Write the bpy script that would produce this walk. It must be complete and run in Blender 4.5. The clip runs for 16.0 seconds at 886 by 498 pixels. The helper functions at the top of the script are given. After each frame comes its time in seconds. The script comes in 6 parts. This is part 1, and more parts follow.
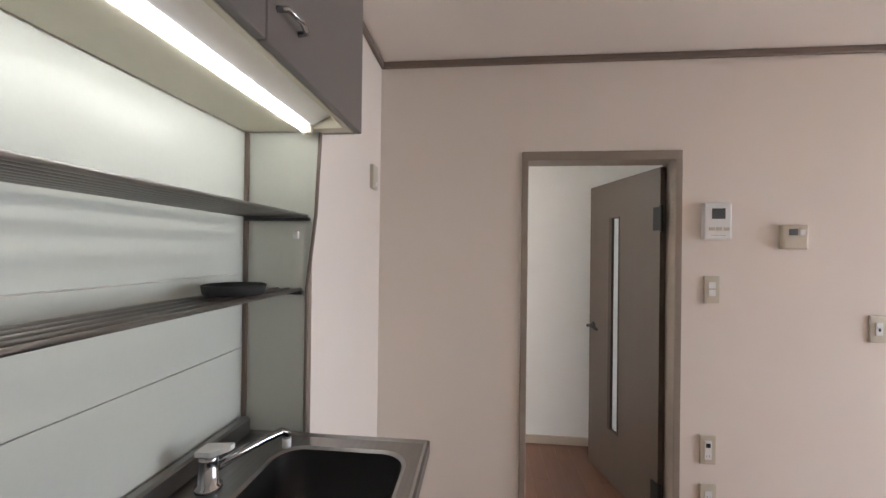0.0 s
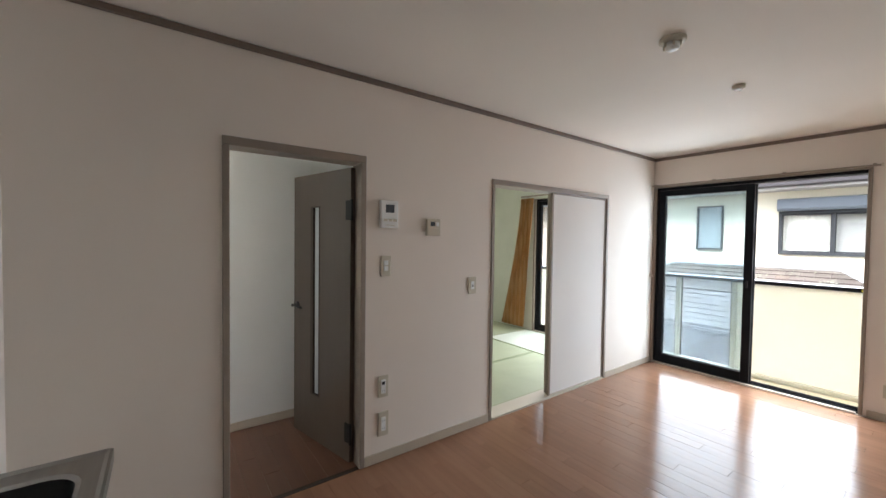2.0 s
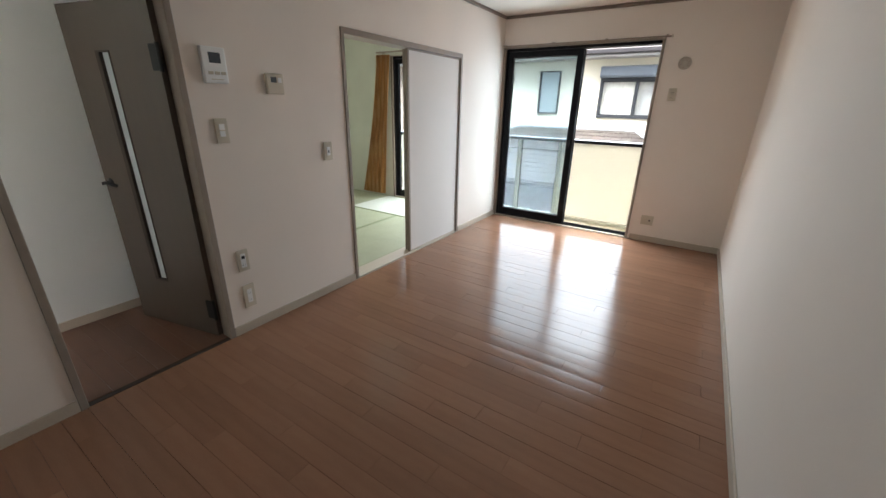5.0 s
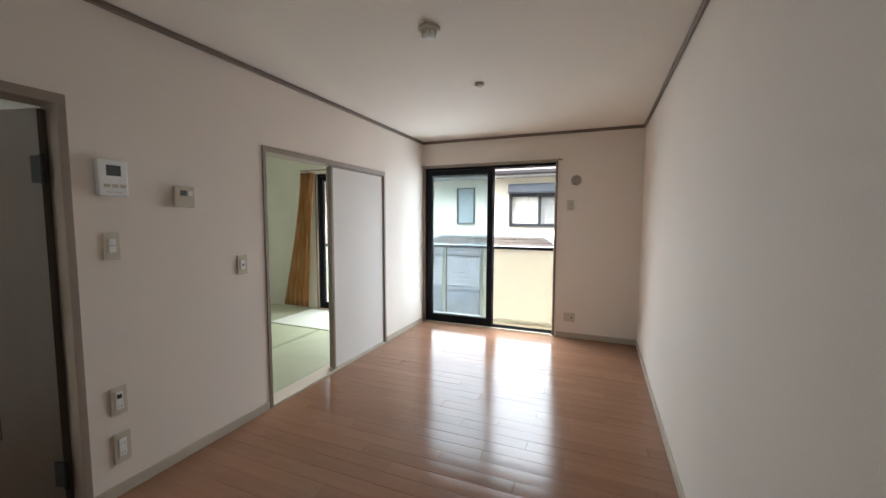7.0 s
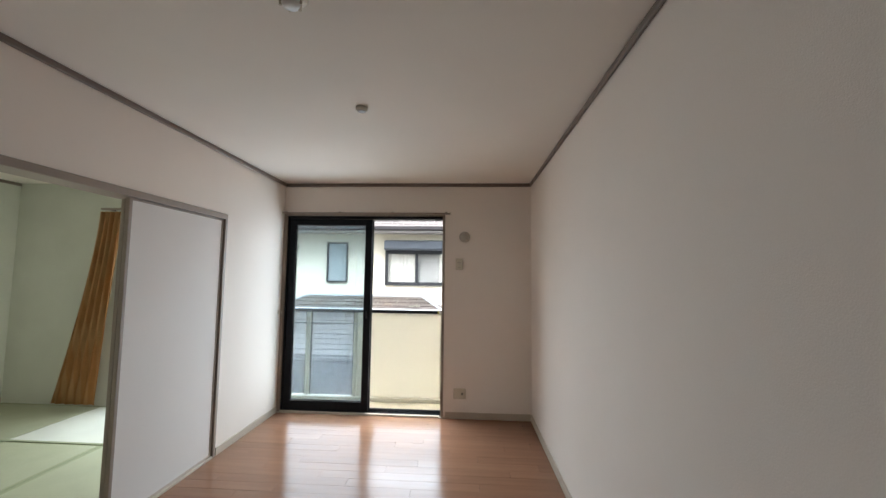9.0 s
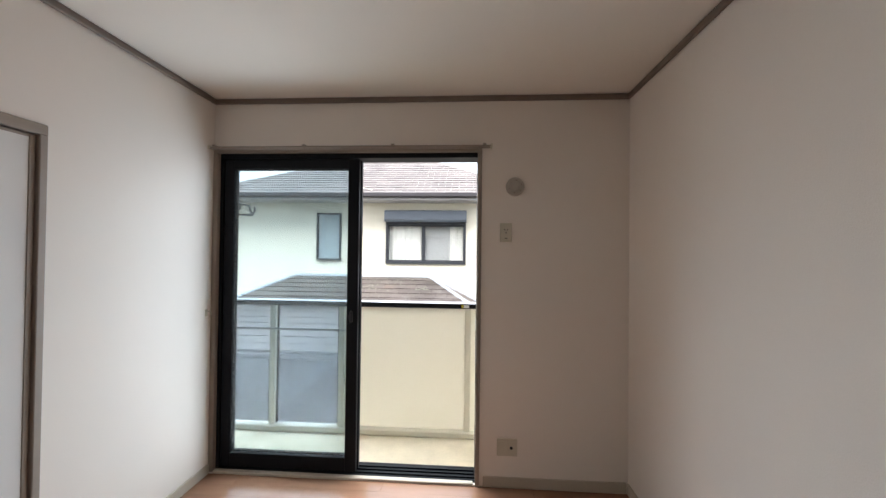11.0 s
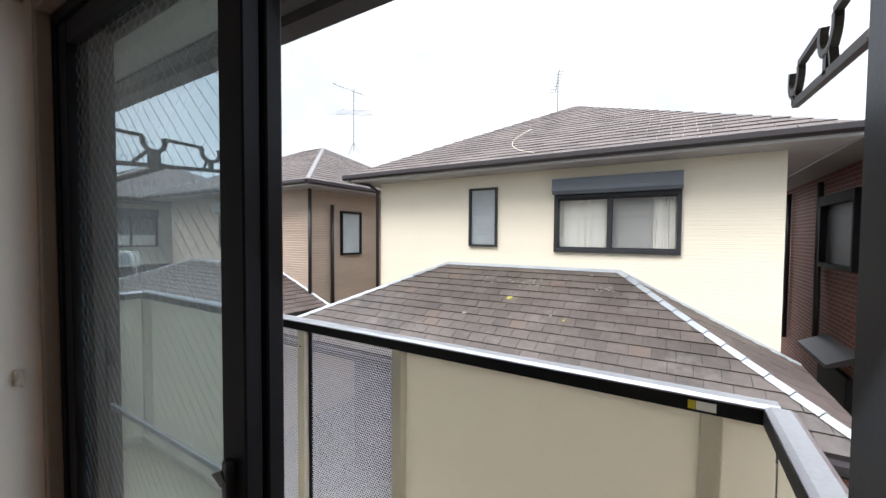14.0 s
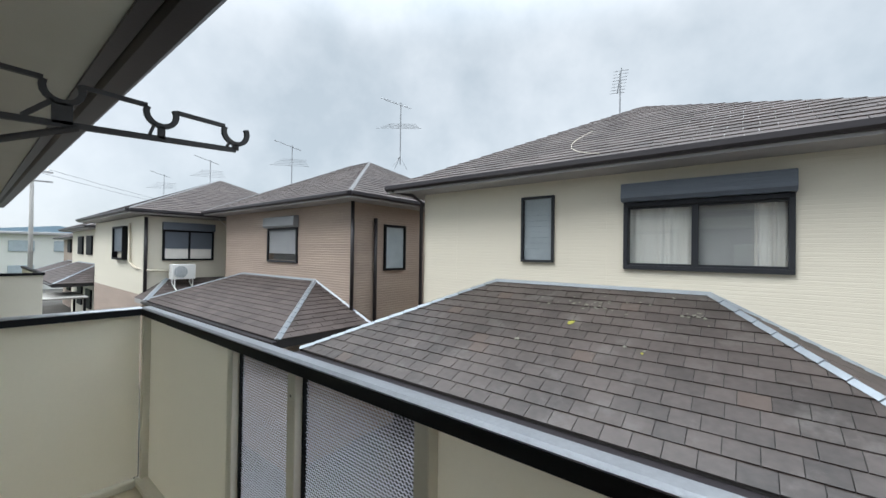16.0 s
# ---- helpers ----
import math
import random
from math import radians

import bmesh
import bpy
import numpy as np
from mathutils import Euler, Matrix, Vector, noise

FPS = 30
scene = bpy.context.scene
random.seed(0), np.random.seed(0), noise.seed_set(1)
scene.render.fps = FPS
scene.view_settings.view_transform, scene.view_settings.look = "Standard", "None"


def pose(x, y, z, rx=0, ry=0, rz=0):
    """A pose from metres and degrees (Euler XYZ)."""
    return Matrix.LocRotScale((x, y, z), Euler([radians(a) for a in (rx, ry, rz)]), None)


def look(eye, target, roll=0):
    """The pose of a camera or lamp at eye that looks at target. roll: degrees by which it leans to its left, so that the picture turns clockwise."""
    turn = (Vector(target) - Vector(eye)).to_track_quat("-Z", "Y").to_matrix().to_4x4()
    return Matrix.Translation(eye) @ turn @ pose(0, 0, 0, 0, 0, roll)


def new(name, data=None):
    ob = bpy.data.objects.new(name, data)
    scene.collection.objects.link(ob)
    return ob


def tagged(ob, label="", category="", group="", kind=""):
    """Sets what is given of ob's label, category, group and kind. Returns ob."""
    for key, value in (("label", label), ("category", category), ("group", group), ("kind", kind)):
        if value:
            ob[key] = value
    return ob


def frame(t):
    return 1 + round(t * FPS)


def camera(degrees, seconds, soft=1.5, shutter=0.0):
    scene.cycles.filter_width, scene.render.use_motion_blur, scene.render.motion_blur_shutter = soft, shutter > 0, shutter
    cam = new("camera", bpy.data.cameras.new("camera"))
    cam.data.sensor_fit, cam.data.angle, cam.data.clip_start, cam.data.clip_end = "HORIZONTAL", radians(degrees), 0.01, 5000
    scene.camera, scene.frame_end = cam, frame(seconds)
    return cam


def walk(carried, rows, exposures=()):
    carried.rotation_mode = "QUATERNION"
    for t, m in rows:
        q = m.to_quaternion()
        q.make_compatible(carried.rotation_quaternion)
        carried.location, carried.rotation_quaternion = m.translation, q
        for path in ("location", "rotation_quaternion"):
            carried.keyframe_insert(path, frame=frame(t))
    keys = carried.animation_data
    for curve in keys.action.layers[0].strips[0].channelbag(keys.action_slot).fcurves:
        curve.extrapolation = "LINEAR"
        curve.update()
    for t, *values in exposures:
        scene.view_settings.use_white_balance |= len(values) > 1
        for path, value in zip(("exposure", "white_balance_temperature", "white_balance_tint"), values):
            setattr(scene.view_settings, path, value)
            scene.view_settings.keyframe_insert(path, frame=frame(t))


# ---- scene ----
# ---- camera ----
cam = camera(98.5, 16.0, shutter=0.0)
PATH = [
    (0, (1.955, 0.571, 1.425), (-0.036, 0.381, 1.432), 0.7),
    (0.5, (2.042, 0.572, 1.422), (0.058, 0.83, 1.41), 0.4),
    (1, (2.102, 0.554, 1.429), (0.202, 1.176, 1.394), 0.7),
    (1.5, (2.131, 0.524, 1.425), (0.361, 1.454, 1.376), 0.8),
    (2, (2.165, 0.536, 1.436), (0.558, 1.725, 1.378), 0.8),
    (2.5, (2.2, 0.561, 1.434), (0.841, 2.026, 1.343), 0.8),
    (3, (2.218, 0.566, 1.429), (1.045, 2.166, 1.181), 1.0),
    (3.5, (2.226, 0.551, 1.413), (1.096, 2.142, 0.975), 0.9),
    (4, (2.243, 0.528, 1.409), (1.202, 2.081, 0.699), 0.6),
    (6.5, (2.194, 0.51, 1.406), (1.279, 2.201, 0.854), 0.0),
    (7, (2.191, 0.582, 1.389), (1.437, 2.428, 1.233), 0.2),
    (7.5, (2.182, 0.639, 1.401), (1.567, 2.541, 1.433), 0.1),
    (8, (2.16, 0.772, 1.424), (1.604, 2.689, 1.56), 0.2),
    (8.5, (2.084, 0.97, 1.421), (1.633, 2.912, 1.567), 0.4),
    (9, (1.937, 1.273, 1.416), (1.822, 3.264, 1.563), 0.8),
    (11.5, (1.633, 3.272, 1.419), (1.496, 5.267, 1.419), 0.6),
    (12, (1.688, 3.658, 1.413), (1.324, 5.624, 1.394), 0.6),
    (12.5, (1.673, 4.035, 1.416), (1.119, 5.956, 1.372), 0.8),
    (13, (1.675, 4.346, 1.409), (0.975, 6.219, 1.362), 0.9),
    (13.5, (1.624, 4.635, 1.431), (0.667, 6.39, 1.364), 0.5),
    (14, (1.56, 4.901, 1.434), (0.517, 6.606, 1.365), 0.4),
    (14.5, (1.507, 5.101, 1.42), (0.375, 6.749, 1.357), 0.5),
    (15, (1.398, 5.237, 1.425), (0.171, 6.815, 1.359), 0.7),
    (15.5, (1.287, 5.359, 1.404), (0.047, 6.929, 1.388), 0.7),
    (16, (1.196, 5.442, 1.382), (-0.049, 7.007, 1.4), 0.8),
]
walk(cam, [(t, look(eye, target, roll)) for t, eye, target, roll in PATH],
     [(0.0, 4.1, 6550, 20), (1.0, 3.8, 6500, 17), (3.0, 3.2, 6350, 11), (6.5, 3.2, 6500, 12), (8.5, 2.9, 6500, 12), (9.0, 2.85, 6450, 12), (11.5, 2.55, 6450, 15), (12.5, 2.28, 6600, 18),
      (13.5, 1.88, 6600, 15), (14.5, 1.38, 6500, 15), (15.2, 1.15, 6350, 11), (16.0, 0.92, 6200, 10)])

# ---- world, sun, large lights ----
SUN_AZ, SUN_EL = radians(207), radians(52)
world = bpy.data.worlds.new("overcast_sky")
scene.world = world
world.use_nodes = True
wn, wl = world.node_tree.nodes, world.node_tree.links
wn.clear()
w_out = wn.new("ShaderNodeOutputWorld")
w_bg = wn.new("ShaderNodeBackground")
w_sky = wn.new("ShaderNodeTexSky")
w_sky.sky_type = "NISHITA"
w_sky.sun_disc = False
w_sky.sun_elevation, w_sky.sun_rotation = SUN_EL, SUN_AZ
w_noise = wn.new("ShaderNodeTexNoise")
w_noise.inputs["Scale"].default_value = 2.6
w_noise.inputs["Detail"].default_value = 6
w_noise.inputs["Roughness"].default_value = 0.55
w_ramp = wn.new("ShaderNodeValToRGB")
w_ramp.color_ramp.elements[0].position, w_ramp.color_ramp.elements[0].color = 0.36, (0.60, 0.67, 0.71, 1)
w_ramp.color_ramp.elements[1].position, w_ramp.color_ramp.elements[1].color = 0.64, (0.90, 0.945, 0.965, 1)
w_gain = wn.new("ShaderNodeVectorMath")
w_gain.operation = "SCALE"
w_mix = wn.new("ShaderNodeMix")
w_mix.data_type = "RGBA"
w_mix.inputs["Factor"].default_value = 0.93
w_bg.inputs["Strength"].default_value = 0.1
wl.new(w_noise.outputs["Fac"], w_ramp.inputs["Fac"])
# an overcast sky is three times as bright overhead as at the horizon
w_co, w_sep, w_cie = wn.new("ShaderNodeTexCoord"), wn.new("ShaderNodeSeparateXYZ"), wn.new("ShaderNodeMapRange")
w_cie.inputs["To Min"].default_value, w_cie.inputs["To Max"].default_value = 5.2, 32.0
w_cie.inputs["From Min"].default_value = 0.46
w_cie.interpolation_type = "SMOOTHSTEP"
wl.new(w_co.outputs["Generated"], w_sep.inputs["Vector"])
wl.new(w_sep.outputs["Z"], w_cie.inputs["Value"])
wl.new(w_cie.outputs["Result"], w_gain.inputs["Scale"])
wl.new(w_ramp.outputs["Color"], w_gain.inputs[0])
wl.new(w_sky.outputs["Color"], w_mix.inputs["A"])
wl.new(w_gain.outputs["Vector"], w_mix.inputs["B"])
wl.new(w_mix.outputs["Result"], w_bg.inputs["Color"])
wl.new(w_bg.outputs["Background"], w_out.inputs["Surface"])

sun_data = bpy.data.lights.new("sun", "SUN")
sun_data.energy, sun_data.angle, sun_data.color = 1.05, radians(30), (1.0, 0.96, 0.9)
sun = new("sun", sun_data)
sun_from = Vector((math.sin(SUN_AZ) * math.cos(SUN_EL), math.cos(SUN_AZ) * math.cos(SUN_EL), math.sin(SUN_EL)))
sun.matrix_world = look(sun_from * 40, (0, 0, 0))


def area_lamp(name, eye, target, sx, sy, watts, color):
    d = bpy.data.lights.new(name, "AREA")
    d.shape, d.size, d.size_y, d.energy, d.color = "RECTANGLE", sx, sy, watts, color
    ob = new(name, d)
    ob.matrix_world = look(eye, target)
    return ob


# sky light that comes in by the window of the tatami room
area_lamp("tatami_window_light", (-0.70, 5.26, 1.15), (-0.70, 4.0, 0.9), 1.0, 1.6, 5.5, (0.90, 0.96, 1.0))
# sky light in the open half of the balcony window: it falls in from above, past the eaves, in four strips
for z in (1.80, 1.34, 0.88, 0.42):
    strip_lamp = area_lamp("window_sky_light", (1.33, 5.36, z), (1.33, 5.36 - math.cos(radians(36)), z - math.sin(radians(36))), 0.72, 0.54, 0.47, (0.74, 0.89, 1.0))
    strip_lamp.data.spread = radians(125)
# dimmer light through the panes and the insect screen of the other half
area_lamp("window_pane_light", (0.50, 5.252, 1.05), (0.50, 4.0, 1.05), 0.76, 1.86, 2.2, (0.74, 0.89, 1.0)).data.spread = radians(155)

# ---- materials ----


def mat(name, color, rough=0.5, metal=0.0, spec=0.5, var=0.06, scale=3.0, fine=60.0, bump=0.15, bump_scale=None, island=0.0, obj_rand=0.0, stretch=(1, 1, 1), coat=0.0, dist=0.004):
    """Principled surface with stains at two scales, fine relief and, for pieces, a tone of their own."""
    m = bpy.data.materials.new(name)
    m.use_nodes = True
    n, l = m.node_tree.nodes, m.node_tree.links
    b = n["Principled BSDF"]
    b.inputs["Roughness"].default_value = rough
    b.inputs["Metallic"].default_value = metal
    b.inputs["Specular IOR Level"].default_value = spec
    b.inputs["Coat Weight"].default_value = coat
    b.inputs["Coat Roughness"].default_value = 0.12
    co = n.new("ShaderNodeTexCoord")
    mp = n.new("ShaderNodeMapping")
    mp.inputs["Scale"].default_value = stretch
    l.new(co.outputs["Object"], mp.inputs["Vector"])
    big, small = n.new("ShaderNodeTexNoise"), n.new("ShaderNodeTexNoise")
    for t, s, d in ((big, scale, 4), (small, fine, 3)):
        t.inputs["Scale"].default_value, t.inputs["Detail"].default_value = s, d
        l.new(mp.outputs["Vector"], t.inputs["Vector"])
    add = n.new("ShaderNodeMath")
    add.operation = "MULTIPLY_ADD"
    add.inputs[1].default_value = 0.45
    l.new(small.outputs["Fac"], add.inputs[0])
    l.new(big.outputs["Fac"], add.inputs[2])
    last = add.outputs[0]
    mid = 0.725
    for amount, node, sock in ((island, "ShaderNodeNewGeometry", "Random Per Island"), (obj_rand, "ShaderNodeObjectInfo", "Random")):
        if amount:
            g = n.new(node)
            k = n.new("ShaderNodeMath")
            k.operation = "MULTIPLY_ADD"
            k.inputs[1].default_value = amount
            l.new(g.outputs[sock], k.inputs[0])
            l.new(last, k.inputs[2])
            last = k.outputs[0]
            mid += amount / 2
    rng = n.new("ShaderNodeMapRange")
    rng.inputs["From Min"].default_value, rng.inputs["From Max"].default_value = mid - 0.5, mid + 0.5
    rng.inputs["To Min"].default_value, rng.inputs["To Max"].default_value = 1 - var * 2, 1 + var * 2
    l.new(last, rng.inputs["Value"])
    sc = n.new("ShaderNodeVectorMath")
    sc.operation = "SCALE"
    sc.inputs[0].default_value = color
    l.new(rng.outputs["Result"], sc.inputs["Scale"])
    l.new(sc.outputs["Vector"], b.inputs["Base Color"])
    if bump:
        bp = n.new("ShaderNodeBump")
        bp.inputs["Strength"].default_value, bp.inputs["Distance"].default_value = bump, dist
        l.new(small.outputs["Fac"], bp.inputs["Height"])
        l.new(bp.outputs["Normal"], b.inputs["Normal"])
    return m


def lines_bump(m, axis, pitch, depth, strength=0.6, mask=None):
    """Adds straight grooves across the given axis to a material's relief."""
    n, l = m.node_tree.nodes, m.node_tree.links
    b = n["Principled BSDF"]
    co = n.new("ShaderNodeTexCoord")
    sp = n.new("ShaderNodeSeparateXYZ")
    l.new(co.outputs["Object"], sp.inputs["Vector"])
    mu = n.new("ShaderNodeMath")
    mu.operation = "MULTIPLY"
    mu.inputs[1].default_value = 1 / pitch
    l.new(sp.outputs[axis], mu.inputs[0])
    fr = n.new("ShaderNodeMath")
    fr.operation = "PINGPONG"
    fr.inputs[1].default_value = 0.5
    l.new(mu.outputs[0], fr.inputs[0])
    mr = n.new("ShaderNodeMapRange")
    mr.interpolation_type = "SMOOTHSTEP"
    mr.inputs["From Max"].default_value = 0.16
    l.new(fr.outputs[0], mr.inputs["Value"])
    bp = n.new("ShaderNodeBump")
    bp.inputs["Strength"].default_value, bp.inputs["Distance"].default_value = strength, depth
    l.new(mr.outputs["Result"], bp.inputs["Height"])
    old = b.inputs["Normal"].links
    if old:
        l.new(old[0].from_socket, bp.inputs["Normal"])
    l.new(bp.outputs["Normal"], b.inputs["Normal"])
    return m


def glass(name, tint, rough=0.0):
    m = bpy.data.materials.new(name)
    m.use_nodes = True
    n, l = m.node_tree.nodes, m.node_tree.links
    n.clear()
    out, mix = n.new("ShaderNodeOutputMaterial"), n.new("ShaderNodeMixShader")
    tr, gl, fr = n.new("ShaderNodeBsdfTransparent"), n.new("ShaderNodeBsdfGlossy"), n.new("ShaderNodeLayerWeight")
    pw, ad = n.new("ShaderNodeMath"), n.new("ShaderNodeMath")
    tr.inputs["Color"].default_value = (*tint, 1)
    gl.inputs["Roughness"].default_value = rough
    fr.inputs["Blend"].default_value = 0.5
    pw.operation, pw.inputs[1].default_value = "POWER", 5.0
    ad.operation, ad.inputs[1].default_value, ad.inputs[2].default_value = "MULTIPLY_ADD", 0.92, 0.06
    l.new(fr.outputs["Facing"], pw.inputs[0])
    l.new(pw.outputs[0], ad.inputs[0])
    l.new(ad.outputs[0], mix.inputs[0])
    # a thin film of dust scatters the daylight
    dust, film = n.new("ShaderNodeBsdfTranslucent"), n.new("ShaderNodeMixShader")
    dust.inputs["Color"].default_value = (0.80, 0.90, 0.96, 1)
    film.inputs[0].default_value = 0.032
    l.new(tr.outputs[0], film.inputs[1])
    l.new(dust.outputs[0], film.inputs[2])
    l.new(film.outputs[0], mix.inputs[1])
    l.new(gl.outputs[0], mix.inputs[2])
    l.new(mix.outputs[0], out.inputs["Surface"])
    return m


def netting(name, color, cover):
    """Fine net: part open, part thread."""
    m = bpy.data.materials.new(name)
    m.use_nodes = True
    n, l = m.node_tree.nodes, m.node_tree.links
    n.clear()
    out, mix = n.new("ShaderNodeOutputMaterial"), n.new("ShaderNodeMixShader")
    tr, df = n.new("ShaderNodeBsdfTransparent"), n.new("ShaderNodeBsdfDiffuse")
    df.inputs["Color"].default_value = (*color, 1)
    mix.inputs[0].default_value = cover
    l.new(tr.outputs[0], mix.inputs[1])
    l.new(df.outputs[0], mix.inputs[2])
    l.new(mix.outputs[0], out.inputs["Surface"])
    return m


def glow(name, color, strength):
    m = bpy.data.materials.new(name)
    m.use_nodes = True
    b = m.node_tree.nodes["Principled BSDF"]
    b.inputs["Base Color"].default_value = (0.8, 0.8, 0.8, 1)
    b.inputs["Emission Color"].default_value = (*color, 1)
    b.inputs["Emission Strength"].default_value = strength
    return m


M_WALL = mat("wallpaper_offwhite", (0.85, 0.77, 0.695), 0.75, spec=0.25, var=0.025, scale=1.2, fine=260, bump=0.35, dist=0.002)
M_CEIL = mat("ceiling_paper", (0.83, 0.765, 0.69), 0.8, spec=0.2, var=0.03, scale=1.0, fine=220, bump=0.3, dist=0.002)
M_HALL = mat("hall_wallpaper", (0.80, 0.81, 0.79), 0.75, spec=0.25, var=0.03, scale=1.2, fine=240, bump=0.3, dist=0.002)
# The living room's boards again, their colour darkened for the dimmer hall.
M_PLANK_DIM = mat("floor_plank_dim", (0.14, 0.068, 0.042), 0.3, spec=0.5, var=0.09, scale=2.2, fine=26, bump=0.05, obj_rand=0.55, stretch=(1, 9, 9), dist=0.002)
M_PLANK = mat("floor_plank", (0.295, 0.152, 0.092), 0.17, spec=0.28, var=0.08, scale=2.2, fine=26, bump=0.05, obj_rand=0.45, stretch=(1, 9, 9), dist=0.002)


def cupped(m, width, slope):
    """Boards bulge a little across their width."""
    n, l = m.node_tree.nodes, m.node_tree.links
    b = n["Principled BSDF"]
    co, sp, sq, k, bp = (n.new("ShaderNode" + t) for t in ("TexCoord", "SeparateXYZ", "Math", "Math", "Bump"))
    sq.operation = k.operation = "MULTIPLY"
    k.inputs[1].default_value = -slope / width
    bp.inputs["Strength"].default_value, bp.inputs["Distance"].default_value = 1.0, 1.0
    l.new(co.outputs["Object"], sp.inputs["Vector"])
    l.new(sp.outputs["Y"], sq.inputs[0])
    l.new(sp.outputs["Y"], sq.inputs[1])
    l.new(sq.outputs[0], k.inputs[0])
    l.new(k.outputs[0], bp.inputs["Height"])
    l.new(b.inputs["Normal"].links[0].from_socket, bp.inputs["Normal"])
    l.new(bp.outputs["Normal"], b.inputs["Normal"])
    return m


cupped(M_PLANK, 0.1, 0.016)
M_GAP = mat("floor_gap", (0.20, 0.10, 0.06), 0.5)
M_TRIM = mat("trim_taupe", (0.30, 0.245, 0.20), 0.45, var=0.05, fine=90, stretch=(1, 1, 6))
M_BASE = mat("baseboard_beige", (0.52, 0.44, 0.35), 0.5, var=0.05, fine=90)
M_CROWN = mat("crown_brown", (0.20, 0.15, 0.12), 0.5, var=0.06, fine=80)
M_ALU = mat("black_aluminium", (0.009, 0.0095, 0.012), 0.55, spec=0.15, var=0.1, fine=150, bump=0.05)
M_FRAME = mat("house_window_frame", (0.026, 0.028, 0.033), 0.45, spec=0.3, var=0.12, fine=120, bump=0.05)
M_RUBBER = mat("dark_gasket", (0.012, 0.012, 0.012), 0.7, var=0.1)
M_GLASS = glass("window_glass", (0.82, 0.92, 0.96))
M_PANE = glass("clear_house_pane", (0.96, 0.97, 0.97))
M_NET = netting("insect_net", (0.30, 0.32, 0.34), 0.26)
M_WIRE = mat("glass_wire", (0.35, 0.38, 0.38), 0.4, metal=0.7)
M_TATAMI = lines_bump(mat("tatami_green", (0.36, 0.375, 0.25), 0.55, var=0.07, scale=4, fine=140, bump=0.2), "Y", 0.007, 0.001)
# Paler than the other mats: the window's light and sheen are in its colour.
M_TATAMI_SHEEN = lines_bump(mat("tatami_pale_sheen", (0.62, 0.63, 0.55), 0.42, var=0.06, scale=4, fine=140, bump=0.2), "X", 0.007, 0.001)
M_TATAMI_EDGE = mat("tatami_border", (0.28, 0.31, 0.19), 0.7)
M_TWALL = mat("tatami_wallpaper", (0.63, 0.63, 0.545), 0.8, spec=0.2, var=0.04, fine=150, bump=0.3, dist=0.002)
M_FUSUMA = mat("fusuma_paper", (0.78, 0.745, 0.71), 0.7, spec=0.2, var=0.02, scale=2, fine=300, bump=0.2, dist=0.001)
M_DOOR = mat("door_taupe_laminate", (0.082, 0.061, 0.045), 0.42, var=0.05, scale=2, fine=30, bump=0.08, stretch=(12, 12, 1))
M_BEAD = mat("dark_brown_bead", (0.035, 0.021, 0.013), 0.5, var=0.08, fine=60)
M_FROST = mat("frosted_glass", (0.52, 0.56, 0.58), 0.25, var=0.03)
M_PLASTIC = mat("white_plastic", (0.87, 0.87, 0.85), 0.35, var=0.02, bump=0.03)
M_IVORY = mat("ivory_plastic", (0.62, 0.56, 0.45), 0.4, var=0.03, bump=0.03)
M_VENT = mat("beige_vent_plastic", (0.44, 0.39, 0.33), 0.5, var=0.04)
M_DARK = mat("dark_plastic", (0.016, 0.016, 0.018), 0.4, var=0.1)
M_LCD = mat("display_grey", (0.09, 0.10, 0.11), 0.2, var=0.05)
M_CHROME = mat("chrome", (0.45, 0.45, 0.46), 0.12, metal=1.0, var=0.03, bump=0.0)
# The worktop's steel, with the shade inside the bowl put into the colour.
M_BOWL_SHADED = mat("brushed_steel_shaded", (0.13, 0.125, 0.125), 0.34, metal=0.9, var=0.08, scale=5, fine=120, bump=0.05)
M_STEEL = mat("stainless_steel", (0.36, 0.35, 0.34), 0.28, metal=1.0, var=0.08, scale=5, fine=120, bump=0.05, stretch=(1, 14, 1))
M_SPLASH = mat("splash_panel_cream", (0.60, 0.62, 0.56), 0.3, var=0.03, scale=2, fine=90, bump=0.05)
M_CAB = mat("cabinet_taupe", (0.155, 0.135, 0.125), 0.4, var=0.04, scale=2, fine=120, bump=0.05)
M_CABIN = mat("cabinet_cream_board", (0.62, 0.58, 0.46), 0.5, var=0.03)
M_CURTAIN = mat("orange_curtain_cloth", (0.50, 0.255, 0.10), 0.85, spec=0.1, var=0.12, scale=5, fine=200, bump=0.3)


def striped(m, other, pitch):
    """Upright woven stripes of a second tone."""
    n, l = m.node_tree.nodes, m.node_tree.links
    b = n["Principled BSDF"]
    co, sp, k, sn, mr, mx = (n.new("ShaderNode" + t) for t in ("TexCoord", "SeparateXYZ", "Math", "Math", "MapRange", "Mix"))
    k.operation, k.inputs[1].default_value = "MULTIPLY", 2 * math.pi / pitch
    sn.operation = "SINE"
    mr.inputs["From Min"].default_value, mr.inputs["From Max"].default_value = -0.2, 0.6
    mx.data_type = "RGBA"
    mx.inputs["B"].default_value = (*other, 1)
    l.new(co.outputs["Object"], sp.inputs["Vector"])
    l.new(sp.outputs["X"], k.inputs[0])
    l.new(k.outputs[0], sn.inputs[0])
    l.new(sn.outputs[0], mr.inputs["Value"])
    l.new(mr.outputs["Result"], mx.inputs["Factor"])
    l.new(b.inputs["Base Color"].links[0].from_socket, mx.inputs["A"])
    l.new(mx.outputs["Result"], b.inputs["Base Color"])
    return m


